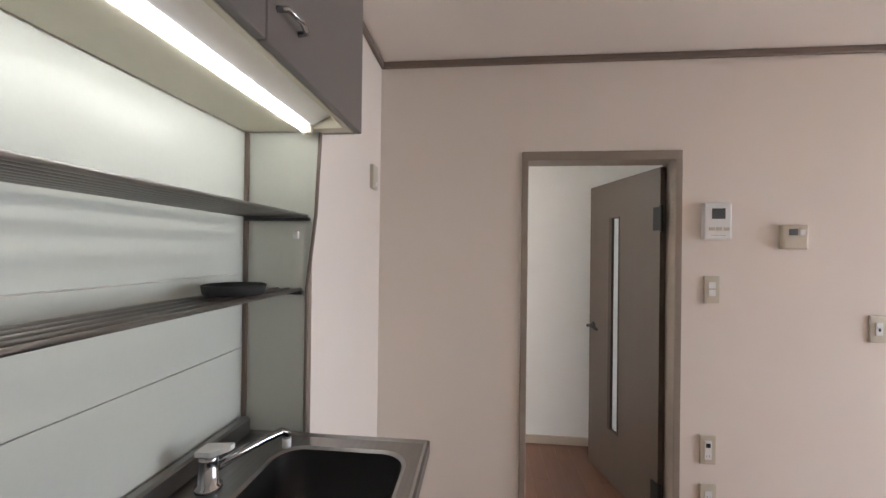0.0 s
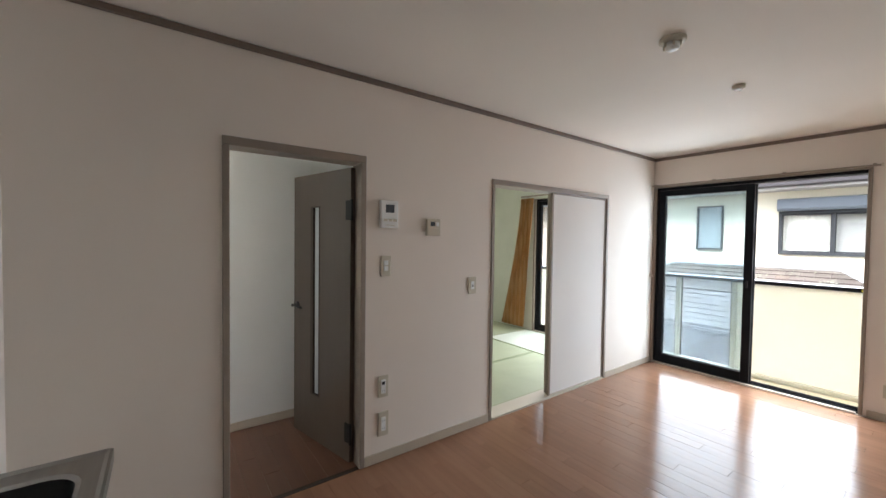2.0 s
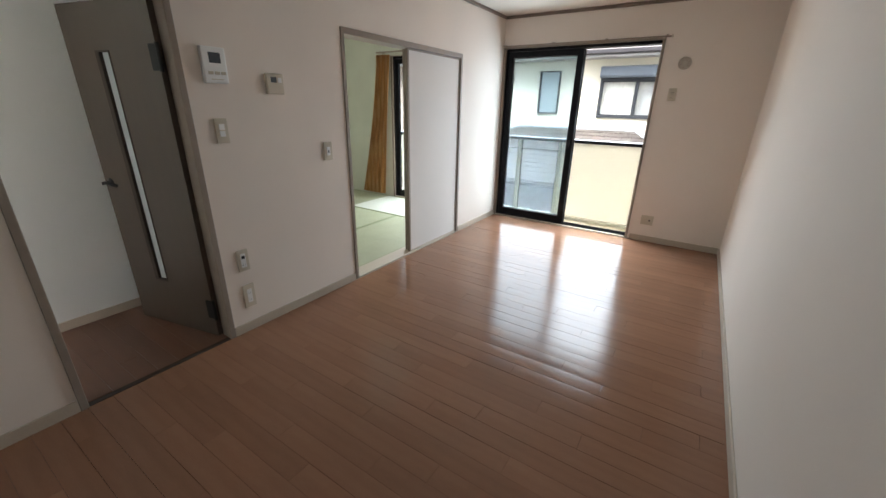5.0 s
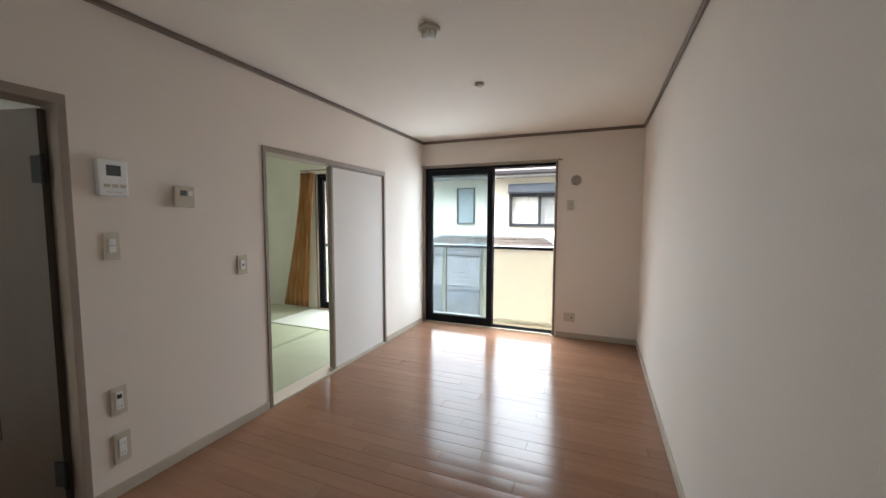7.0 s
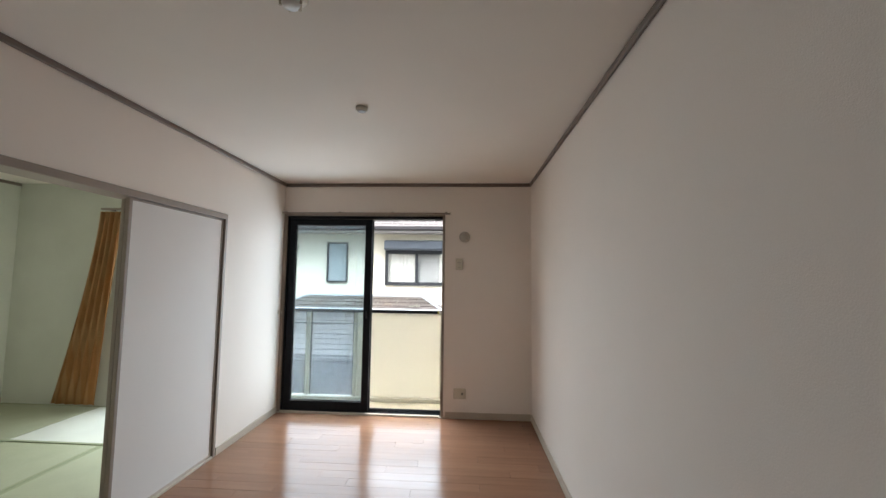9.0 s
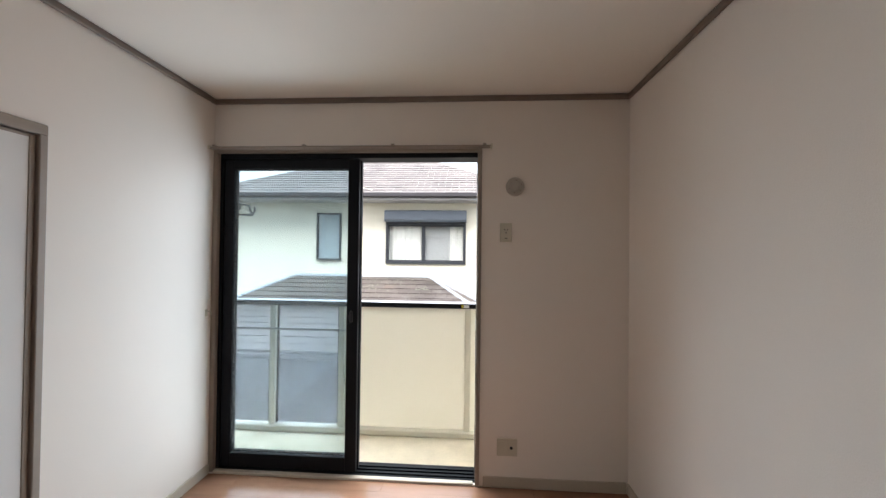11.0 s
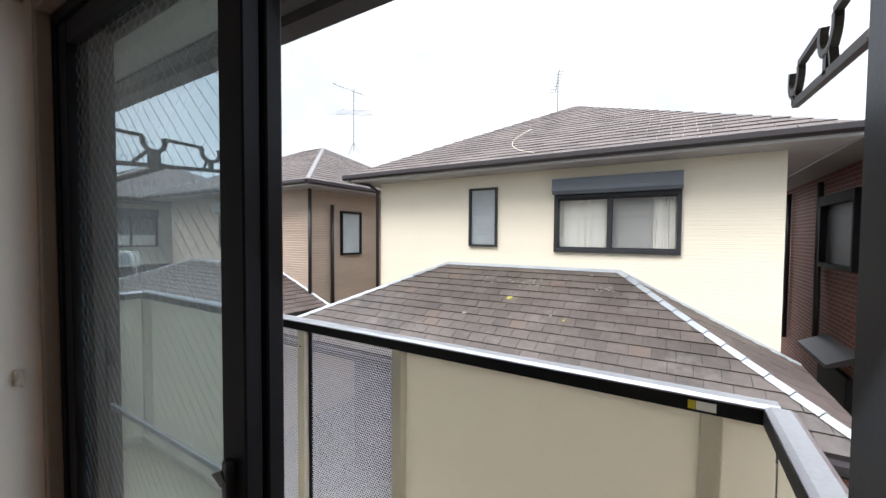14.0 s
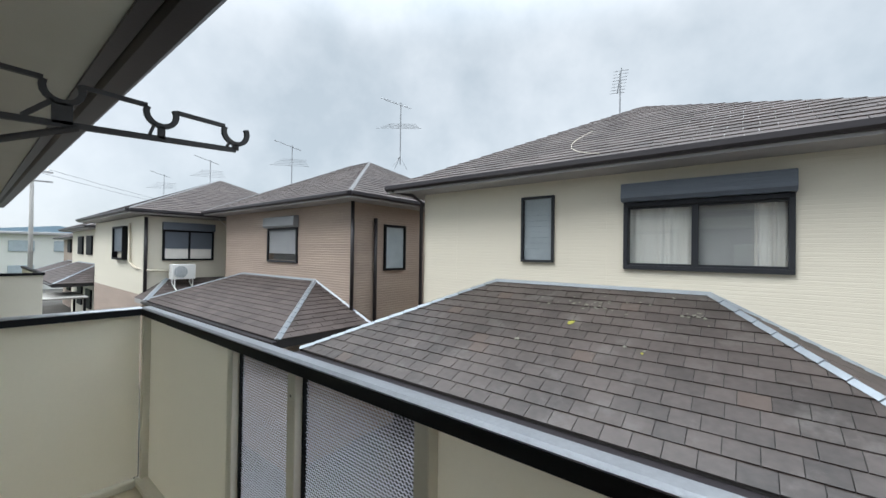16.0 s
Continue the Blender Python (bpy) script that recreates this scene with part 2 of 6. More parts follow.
striped(M_CURTAIN, (0.56, 0.33, 0.15), 0.085)
M_CREAMPANEL = mat("balcony_cream_panel", (0.73, 0.695, 0.605), 0.5, var=0.05, scale=1.6, fine=70, bump=0.08)
def translucent(m, color, share):
    """Lets part of the light through a thin panel."""
    n, l = m.node_tree.nodes, m.node_tree.links
    out = next(k for k in n if k.type == "OUTPUT_MATERIAL")
    tl, mx = n.new("ShaderNodeBsdfTranslucent"), n.new("ShaderNodeMixShader")
    tl.inputs["Color"].default_value = (*color, 1)
    mx.inputs[0].default_value = share
    l.new(n["Principled BSDF"].outputs[0], mx.inputs[1])
    l.new(tl.outputs[0], mx.inputs[2])
    l.new(mx.outputs[0], out.inputs["Surface"])
    return m


M_GLOWPANEL = translucent(mat("balcony_translucent_panel", (0.84, 0.805, 0.72), 0.5, var=0.04, scale=1.6, fine=70, bump=0.08), (0.95, 0.91, 0.81), 0.44)
M_RAILTOP = mat("rail_silver_grey", (0.36, 0.37, 0.39), 0.35, metal=0.6, var=0.16, fine=90)
M_BALC = mat("balcony_floor_sheet", (0.70, 0.61, 0.46), 0.6, var=0.10, scale=6, fine=60)
M_ARM = mat("weathered_dark_metal", (0.055, 0.056, 0.058), 0.5, metal=0.3, var=0.15, scale=8)
M_SOFFIT = mat("soffit_board", (0.56, 0.55, 0.50), 0.7, var=0.05, scale=2, fine=100)
M_BROWNMETAL = mat("brown_gutter", (0.026, 0.022, 0.025), 0.4, var=0.08, scale=3)
M_OUTWALL = lines_bump(mat("own_house_siding", (0.62, 0.59, 0.47), 0.6, var=0.05, fine=60), "Z", 0.045, 0.004)
M_CREAM = lines_bump(mat("cream_siding", (0.70, 0.655, 0.545), 0.6, var=0.04, scale=0.8, fine=26, bump=0.6, dist=0.005, stretch=(0.10, 0.10, 3.0)), "Z", 0.051, 0.003, 0.35)
M_BROWN = lines_bump(mat("brown_tile_siding", (0.40, 0.315, 0.26), 0.6, var=0.09, scale=1.5, fine=22, bump=0.4, dist=0.006, stretch=(0.4, 0.4, 2)), "Z", 0.06, 0.010, 1.0)


def brick_facing(name, tone, mortar):
    """Thin brick courses on walls that face along x."""
    m = mat(name, tone, 0.65, var=0.12, scale=1.5, fine=18, bump=0.3, dist=0.004)
    n, l = m.node_tree.nodes, m.node_tree.links
    b = n["Principled BSDF"]
    co, sp, cx, bk = (n.new("ShaderNode" + t) for t in ("TexCoord", "SeparateXYZ", "CombineXYZ", "TexBrick"))
    bk.inputs["Scale"].default_value, bk.inputs["Mortar Size"].default_value = 1.0, 0.007
    bk.inputs["Brick Width"].default_value, bk.inputs["Row Height"].default_value = 0.24, 0.078
    bk.inputs["Mortar"].default_value = (*mortar, 1)
    bk.inputs["Color2"].default_value = (tone[0] * 0.75, tone[1] * 0.75, tone[2] * 0.75, 1)
    l.new(co.outputs["Object"], sp.inputs["Vector"])
    l.new(sp.outputs["Y"], cx.inputs["X"])
    l.new(sp.outputs["Z"], cx.inputs["Y"])
    l.new(cx.outputs["Vector"], bk.inputs["Vector"])
    l.new(b.inputs["Base Color"].links[0].from_socket, bk.inputs["Color1"])
    l.new(bk.outputs["Color"], b.inputs["Base Color"])
    return m


M_RED = brick_facing("red_brick_siding", (0.27, 0.085, 0.06), (0.42, 0.33, 0.29))
M_WHITEHOUSE = mat("white_render_wall", (0.62, 0.62, 0.58), 0.7, var=0.05, scale=0.6, fine=15)
M_SLATE = mat("roof_slate", (0.074, 0.059, 0.055), 0.62, spec=0.3, var=0.26, scale=1.3, fine=24, bump=0.3, island=0.4, obj_rand=0.0, dist=0.004)
M_SLATEP = mat("roof_slate_piece", (0.056, 0.045, 0.041), 0.45, spec=0.45, var=0.46, scale=1.1, fine=14, bump=0.4, obj_rand=0.22, dist=0.004)
M_BED = mat("roof_underlay_black", (0.022, 0.02, 0.02), 0.8, var=0.1)


def weathered(m, tint, share):
    """Stains run on over all the slates of a roof, and a few slates are of a browner lot."""
    n, l = m.node_tree.nodes, m.node_tree.links
    mapping, geo, info = n["Mapping"], n.new("ShaderNodeNewGeometry"), n.new("ShaderNodeObjectInfo")
    l.new(geo.outputs["Position"], mapping.inputs["Vector"])
    pick, mix = n.new("ShaderNodeMath"), n.new("ShaderNodeMix")
    pick.operation, pick.inputs[1].default_value = "GREATER_THAN", 1 - share
    mix.data_type = "RGBA"
    scaled = n.new("ShaderNodeMath")
    scaled.operation, scaled.inputs[1].default_value = "MULTIPLY", 0.4
    src = n["Principled BSDF"].inputs["Base Color"].links[0].from_socket
    l.new(info.outputs["Random"], pick.inputs[0])
    l.new(pick.outputs[0], scaled.inputs[0])
    l.new(scaled.outputs[0], mix.inputs["Factor"])
    l.new(src, mix.inputs["A"])
    mix.inputs["B"].default_value = (*tint, 1)
    # worn patches where the coating has gone pale
    worn, edge, pale = n.new("ShaderNodeTexNoise"), n.new("ShaderNodeMapRange"), n.new("ShaderNodeMix")
    worn.inputs["Scale"].default_value, worn.inputs["Detail"].default_value, worn.inputs["Roughness"].default_value = 2.4, 6, 0.65
    l.new(mapping.outputs["Vector"], worn.inputs["Vector"])
    edge.inputs["From Min"].default_value, edge.inputs["From Max"].default_value, edge.inputs["To Max"].default_value = 0.55, 0.74, 0.55
    l.new(worn.outputs["Fac"], edge.inputs["Value"])
    pale.data_type = "RGBA"
    pale.inputs["B"].default_value = (0.15, 0.138, 0.13, 1)
    l.new(edge.outputs["Result"], pale.inputs["Factor"])
    l.new(mix.outputs["Result"], pale.inputs["A"])
    l.new(pale.outputs["Result"], n["Principled BSDF"].inputs["Base Color"])
    return m


weathered(M_SLATEP, (0.085, 0.055, 0.040), 0.03)
M_FLASH = mat("ridge_flashing_grey", (0.29, 0.32, 0.35), 0.45, metal=0.4, var=0.10, scale=3)
M_HIP = mat("hip_cap_dark_grey", (0.15, 0.148, 0.15), 0.55, metal=0.2, var=0.12, scale=3)
M_LICHEN = mat("lichen_patch", (0.20, 0.20, 0.165), 0.9, var=0.2, scale=20)
M_MOSS = mat("moss_patch", (0.28, 0.27, 0.05), 0.9, var=0.2, scale=20)
M_FASCIA = mat("fascia_grey", (0.36, 0.35, 0.35), 0.5, var=0.06)
M_SHUTTER = lines_bump(mat("shutter_blue_grey", (0.11, 0.13, 0.16), 0.4, var=0.05), "Z", 0.04, 0.004)
M_CLOTH = mat("white_curtain_cloth", (0.80, 0.77, 0.72), 0.9, spec=0.1, var=0.05, scale=6)
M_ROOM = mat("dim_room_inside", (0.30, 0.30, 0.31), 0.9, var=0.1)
M_LOUVRE = mat("louvre_glass", (0.36, 0.41, 0.44), 0.12, var=0.1, scale=3)
M_ASPHALT = mat("asphalt", (0.055, 0.055, 0.057), 0.85, var=0.2, scale=0.5, fine=40)
M_GROUND = mat("ground_gravel", (0.075, 0.07, 0.062), 0.95, var=0.25, scale=0.3, fine=12)
M_GRASS = mat("grass_field", (0.10, 0.16, 0.04), 0.95, var=0.25, scale=0.4, fine=10)
M_CONCRETE = mat("concrete", (0.33, 0.32, 0.30), 0.85, var=0.12, scale=0.8, fine=25)
M_ANT = mat("antenna_metal", (0.28, 0.29, 0.30), 0.4, metal=0.8)
M_HILL = mat("far_hill", (0.26, 0.36, 0.44), 1.0, var=0.08, scale=0.01, fine=0.1)
M_YELLOW = mat("yellow_sticker", (0.65, 0.52, 0.03), 0.5)

# ---- mesh helpers ----
ORIGIN = {}


def box(bm, x0, x1, y0, y1, z0, z1, bev=0.0, seg=1):
    x0, x1, y0, y1, z0, z1 = min(x0, x1), max(x0, x1), min(y0, y1), max(y0, y1), min(z0, z1), max(z0, z1)
    v = [bm.verts.new((x, y, z)) for x in (x0, x1) for y in (y0, y1) for z in (z0, z1)]
    f = [bm.faces.new([v[i] for i in q]) for q in ((0, 1, 3, 2), (4, 6, 7, 5), (0, 4, 5, 1), (2, 3, 7, 6), (0, 2, 6, 4), (1, 5, 7, 3))]
    if bev:
        edges = list({e for q in f for e in q.edges})
        bmesh.ops.bevel(bm, geom=edges, offset=bev, segments=seg, affect="EDGES", profile=0.5)
    return bm


def obox(bm, m, sx, sy, sz, bev=0.0):
    """A box of that size about the pose m."""
    t = bmesh.new()
    box(t, -sx / 2, sx / 2, -sy / 2, sy / 2, -sz / 2, sz / 2, bev)
    t.transform(m)
    tmp = bpy.data.meshes.new("tmp")
    t.to_mesh(tmp)
    t.free()
    bm.from_mesh(tmp)
    bpy.data.meshes.remove(tmp)
    return bm


def ring(bm, c, u, v, r, n):
    return [bm.verts.new(c + u * (r * math.cos(2 * math.pi * i / n)) + v * (r * math.sin(2 * math.pi * i / n))) for i in range(n)]


def tube(bm, pts, r, n=8, r_end=None):
    """A round bar along the points, closed at both ends."""
    pts = [Vector(p) for p in pts]
    rings = []
    for i, p in enumerate(pts):
        d = (pts[min(i + 1, len(pts) - 1)] - pts[max(i - 1, 0)]).normalized()
        u = d.orthogonal().normalized() if not rings else (last_u - d * last_u.dot(d)).normalized()
        last_u = u
        rr = r if r_end is None else r + (r_end - r) * i / (len(pts) - 1)
        rings.append(ring(bm, p, u, d.cross(u), rr, n))
    for a, b in zip(rings, rings[1:]):
        for i in range(n):
            bm.faces.new((a[i], a[(i + 1) % n], b[(i + 1) % n], b[i]))
    bm.faces.new(rings[0][::-1])
    bm.faces.new(rings[-1])
    return bm


def lathe(bm, c, axis, profile, n=24):
    """Turns a profile of (distance along axis, radius) about the axis through c."""
    c, axis = Vector(c), Vector(axis).normalized()
    u = axis.orthogonal().normalized()
    v = axis.cross(u)
    rings = [ring(bm, c + axis * a, u, v, max(r, 1e-4), n) for a, r in profile]
    for a, b in zip(rings, rings[1:]):
        for i in range(n):
            bm.faces.new((a[i], a[(i + 1) % n], b[(i + 1) % n], b[i]))
    bm.faces.new(rings[0][::-1])
    bm.faces.new(rings[-1])
    return bm


def prism(bm, pts, vec):
    """A flat outline pushed along vec."""
    vec = Vector(vec)
    a = [bm.verts.new(p) for p in pts]
    b = [bm.verts.new(Vector(p) + vec) for p in pts]
    bm.faces.new(a)
    bm.faces.new(b[::-1])
    for i in range(len(a)):
        j = (i + 1) % len(a)
        bm.faces.new((a[i], b[i], b[j], a[j]))
    return bm


def mesh_of(name, bm, material, smooth=False):
    bmesh.ops.recalc_face_normals(bm, faces=bm.faces)
    if smooth:
        for f in bm.faces:
            f.smooth = True
    me = bpy.data.meshes.new(name)
    bm.to_mesh(me)
    bm.free()
    if material:
        me.materials.append(material)
    return me


def thing(name, at, label, category, group="", kind=""):
    ob = new(name)
    ob.empty_display_size = 0.1
    ob.location = at
    ORIGIN[ob] = Vector(at)
    return tagged(ob, label, category, group, kind)


def part(name, bm, material, parent, label="", smooth=False):
    o = ORIGIN[parent]
    bmesh.ops.translate(bm, verts=bm.verts, vec=-o)
    ob = new(name, mesh_of(name, bm, material, smooth))
    ob.parent = parent
    ORIGIN[ob] = o
    return tagged(ob, label)


def single(name, bm, material, label="", category="", group="", kind="", smooth=False):
    ob = new(name, mesh_of(name, bm, material, smooth))
    ORIGIN[ob] = Vector((0, 0, 0))
    return tagged(ob, label, category, group, kind)


def slab_with_holes(bm, axis, a0, a1, u0, u1, z0, z1, holes=()):
    """A wall with openings. axis: the wall's normal; holes: (u0, u1, z0, z1)."""
    us = sorted({u0, u1, *[h[0] for h in holes], *[h[1] for h in holes]})
    zs = sorted({z0, z1, *[h[2] for h in holes], *[h[3] for h in holes]})
    us, zs = [u for u in us if u0 <= u <= u1], [z for z in zs if z0 <= z <= z1]

    def solid(i, j):
        if not (0 <= i < len(us) - 1 and 0 <= j < len(zs) - 1):
            return False
        u, z = (us[i] + us[i + 1]) / 2, (zs[j] + zs[j + 1]) / 2
        return not any(h[0] < u < h[1] and h[2] < z < h[3] for h in holes)

    cache = {}

    def vert(a, u, z):
        key = (round(a, 5), round(u, 5), round(z, 5))
        if key not in cache:
            cache[key] = bm.verts.new((a, u, z) if axis == "x" else (u, a, z))
        return cache[key]

    for i in range(len(us) - 1):
        for j in range(len(zs) - 1):
            if not solid(i, j):
                continue
            p, q, r, s = us[i], us[i + 1], zs[j], zs[j + 1]
            for a in (a0, a1):
                bm.faces.new([vert(a, p, r), vert(a, q, r), vert(a, q, s), vert(a, p, s)])
            for di, dj, e in ((-1, 0, ((p, r), (p, s))), (1, 0, ((q, r), (q, s))), (0, -1, ((p, r), (q, r))), (0, 1, ((p, s), (q, s)))):
                if not solid(i + di, j + dj):
                    bm.faces.new([vert(a0, *e[0]), vert(a0, *e[1]), vert(a1, *e[1]), vert(a1, *e[0])])
    return bm


def wall(name, axis, a0, a1, u0, u1, z0, z1, material, holes=(), label="plain wall"):
    return single(name, slab_with_holes(bmesh.new(), axis, a0, a1, u0, u1, z0, z1, holes), material, label, "wall", kind="structure")


def plain(name, x0, x1, y0, y1, z0, z1, material, label, category, bev=0.0, kind="structure"):
    return single(name, box(bmesh.new(), x0, x1, y0, y1, z0, z1, bev), material, label, category, kind=kind)


# ---- plan: metres ----
W, L, H = 2.618, 5.238, 2.40          # living room: width, window wall, ceiling
OUT = 5.385                           # outer face of the window wall
KY = 0.05                             # kitchen wall
NB = -0.165                           # back of the kitchen niche
NX = 0.82                             # side of the kitchen niche
D0, D1, DH = 0.810, 1.515, 1.884      # hall door opening
F0, F1, FH = 2.630, 4.222, 1.860      # sliding door opening
WX0, WX1, WH = 0.0, 1.720, 2.060      # window opening inside its casing
TX0, TX1 = -1.80, -0.12               # window of the tatami room
TXL = -3.05                           # far wall of the tatami room
HX = -0.95                            # far wall of the hall
GZ = -3.05                            # ground

# ---- structure ----
wall("wall_west", "x", -0.12, 0.0, NB - 0.1, L, 0, H, M_WALL, [(D0, D1, -1, DH), (F0, F1, -1, FH)], "off-white papered wall with a door and a sliding door")
wall("wall_window", "y", L, OUT, TXL - 0.12, W + 0.12, -0.3, 2.9, M_WALL, [(WX0, WX1, 0.0, WH), (TX0, TX1, 0.0, WH)], "off-white papered wall with a tall balcony window")
wall("wall_east", "x", W, W + 0.12, NB - 0.1, L, 0, H, M_WALL, label="long off-white papered wall")
wall("wall_kitchen_side", "y", NB - 0.1, KY, 0.0, NX - 0.016, 0, H, M_WALL, label="short off-white papered wall beside the kitchen")
wall("wall_kitchen_back", "y", NB - 0.1, NB - 0.006, NX - 0.016, W, 0, H, M_WALL, label="wall behind the kitchen unit")
plain("ceiling", 0.0, W, NB - 0.1, L, H, H + 0.1, M_CEIL, "off-white papered ceiling", "ceiling")
floor = plain("floor", -0.0, W, NB - 0.1, L, -0.12, -0.012, M_GAP, "glossy reddish-brown plank floor", "floor")
# hall behind the door
wall("wall_hall_far", "x", HX - 0.1, HX, -0.6, 2.3, 0, H, M_HALL, label="white papered hall wall")
wall("wall_hall_near_end", "y", -0.7, -0.6, HX - 0.1, -0.12, 0, H, M_HALL, label="white hall end wall")
wall("wall_hall_end", "y", 1.86, 1.96, HX, -0.12, 0, H, M_HALL, label="white hall end wall")
plain("ceiling_hall", HX, -0.12, -0.6, 1.86, H, H + 0.1, M_CEIL, "white hall ceiling", "ceiling")
floor_hall = plain("floor_hall", HX, -0.0, -0.6, 1.86, -0.12, -0.012, M_GAP, "reddish-brown plank floor of the hall", "floor")
# tatami room
wall("wall_tatami_far", "x", TXL - 0.12, TXL, 1.96, L, 0, H, M_TWALL, label="pale green papered wall")
wall("wall_tatami_south", "y", 1.96, 2.06, TXL, -0.12, 0, H, M_TWALL, label="pale green papered wall")
wall("tatami_lining_wall", "x", -0.135, -0.121, 2.06, L, 0, H, M_TWALL, [(F0, F1, -1, FH)], "pale green papered wall")
wall("tatami_window_lining_wall", "y", L - 0.012, L - 0.001, TXL, -0.136, 0, H, M_TWALL, [(TX0, TX1, -1, WH)], "pale green papered wall round the window")
plain("ceiling_tatami", TXL, -0.12, 2.06, L, H, H + 0.1, M_CEIL, "pale board ceiling", "ceiling")
plain("floor_tatami", TXL, -0.0, 1.96, L, -0.12, -0.045, M_GAP, "floor under the tatami mats", "floor")

# trims
def crown(name, x0, x1, y0, y1):
    plain(name, x0, x1, y0, y1, H - 0.034, H - 0.001, M_CROWN, "slim brown crown moulding", "trim", 0.004)


crown("trim_crown_west", 0.001, 0.020, KY + 0.001, L - 0.021)
crown("trim_crown_window", 0.001, W - 0.001, L - 0.020, L - 0.001)
crown("trim_crown_east", W - 0.020, W - 0.001, NB, L - 0.021)
crown("trim_crown_kitchen", 0.021, NX - 0.02, KY + 0.001, KY + 0.020)
for nm, x0, x1, y0, y1 in (("baseboard_west_a", 0.001, 0.012, KY + 0.013, D0 - 0.031), ("baseboard_west_b", 0.001, 0.012, D1 + 0.031, F0 - 0.034),
                           ("baseboard_west_c", 0.001, 0.012, F1 + 0.034, L - 0.013), ("baseboard_window", WX1 + 0.031, W - 0.013, L - 0.012, L - 0.001),
                           ("baseboard_east", W - 0.012, W - 0.001, 0.5, L - 0.013), ("baseboard_kitchen", 0.001, NX - 0.1, KY + 0.001, KY + 0.012),
                           ("baseboard_hall", HX + 0.001, HX + 0.012, -0.59, 1.85), ("baseboard_tatami", TXL + 0.001, TXL + 0.012, 2.07, L - 0.02)):
    plain(nm, x0, x1, y0, y1, 0.0, 0.062, M_BASE, "beige baseboard", "baseboard", 0.002)
crown("trim_crown_tatami", TXL + 0.001, TXL + 0.02, 2.07, L - 0.02)

# hall door casing: jambs and head stand a little proud of the wall
def casing(name, u0, u1, top, wdt, x_in, x_out, material, label):
    t = thing(name, (x_in, (u0 + u1) / 2, 0), label, "door frame", kind="structure")
    part("jamb", box(bmesh.new(), x_out, x_in, u0 - wdt, u0, 0.0, top, 0.003), material, t)
    part("jamb", box(bmesh.new(), x_out, x_in, u1, u1 + wdt, 0.0, top, 0.003), material, t)
    part("head", box(bmesh.new(), x_out, x_in, u0 - wdt, u1 + wdt, top, top + wdt + 0.012, 0.003), material, t)
    return t


hall_frame = casing("door_frame_hall", D0 + 0.002, D1 - 0.002, DH - 0.003, 0.032, 0.012, -0.128, M_TRIM, "taupe wooden door frame")
part("threshold", box(bmesh.new(), -0.028, 0.006, D0 + 0.004, D1 - 0.004, -0.011, 0.004, 0.002), M_BEAD, hall_frame, "dark threshold strip")
slide_frame = casing("door_frame_sliding", F0 + 0.002, F1 - 0.002, FH - 0.003, 0.030, 0.010, -0.142, M_TRIM, "taupe wooden frame of the sliding doors")
part("track", box(bmesh.new(), -0.142, 0.010, F0 + 0.004, F1 - 0.004, -0.03, 0.016, 0.002), M_BASE, slide_frame, "pale wooden floor track")

# hall door leaf, standing open into the hall
door = thing("door_hall", (-0.075, 1.500, 0.0), "taupe laminate hall door with a narrow glass slit, standing open", "door")
turn = pose(-0.075, 1.500, 0, 0, 0, -77.0)


def leaf(name, u0, u1, v0, v1, z0, z1, material, parent, bev=0.0, label=""):
    """A piece of the leaf: u runs from the hinge to the free edge, v is the thickness."""
    bm = box(bmesh.new(), v0, v1, -u1, -u0, z0, z1, bev)
    bm.transform(turn)
    return part(name, bm, material, parent, label)


body = bmesh.new()
slab_with_holes(body, "x", -0.018, 0.018, -0.690, -0.005, 0.012, 1.862, [(-0.462, -0.352, 0.33, 1.64)])
body.transform(turn)
part("leaf", body, M_DOOR, door)
leaf("glass_slit", 0.360, 0.432, -0.004, 0.004, 0.338, 1.632, M_FROST, door, 0, "frosted glass strip")
for z0, z1, u0, u1 in ((0.33, 1.64, 0.352, 0.360), (0.33, 1.64, 0.432, 0.462), (0.33, 0.338, 0.360, 0.432), (1.632, 1.64, 0.360, 0.432)):
    leaf("slit_bead", u0, u1, -0.021, 0.021, z0, z1, M_BEAD, door)
for side in (-1, 1):
    hb = bmesh.new()
    lathe(hb, (side * 0.018, -0.640, 0.935), (side, 0, 0), [(0, 0.026), (0.006, 0.026), (0.009, 0.011), (0.045, 0.010)], 16)
    tube(hb, [(side * 0.052, -0.650, 0.935), (side * 0.056, -0.610, 0.937), (side * 0.056, -0.53, 0.930)], 0.009, 10)
    hb.transform(turn)
    part("lever_handle", hb, M_DARK, door, "dark metal lever handle", True)
for z in (0.20, 1.60):
    hb = bmesh.new()
    box(hb, 0.0181, 0.030, -0.045, 0.012, z - 0.06, z + 0.06, 0.003)
    tube(hb, [(0.024, 0.012, z - 0.065), (0.024, 0.012, z + 0.065)], 0.009, 10)
    hb.transform(turn)
    part("hinge", hb, M_RUBBER, door, "dark brown hinge")

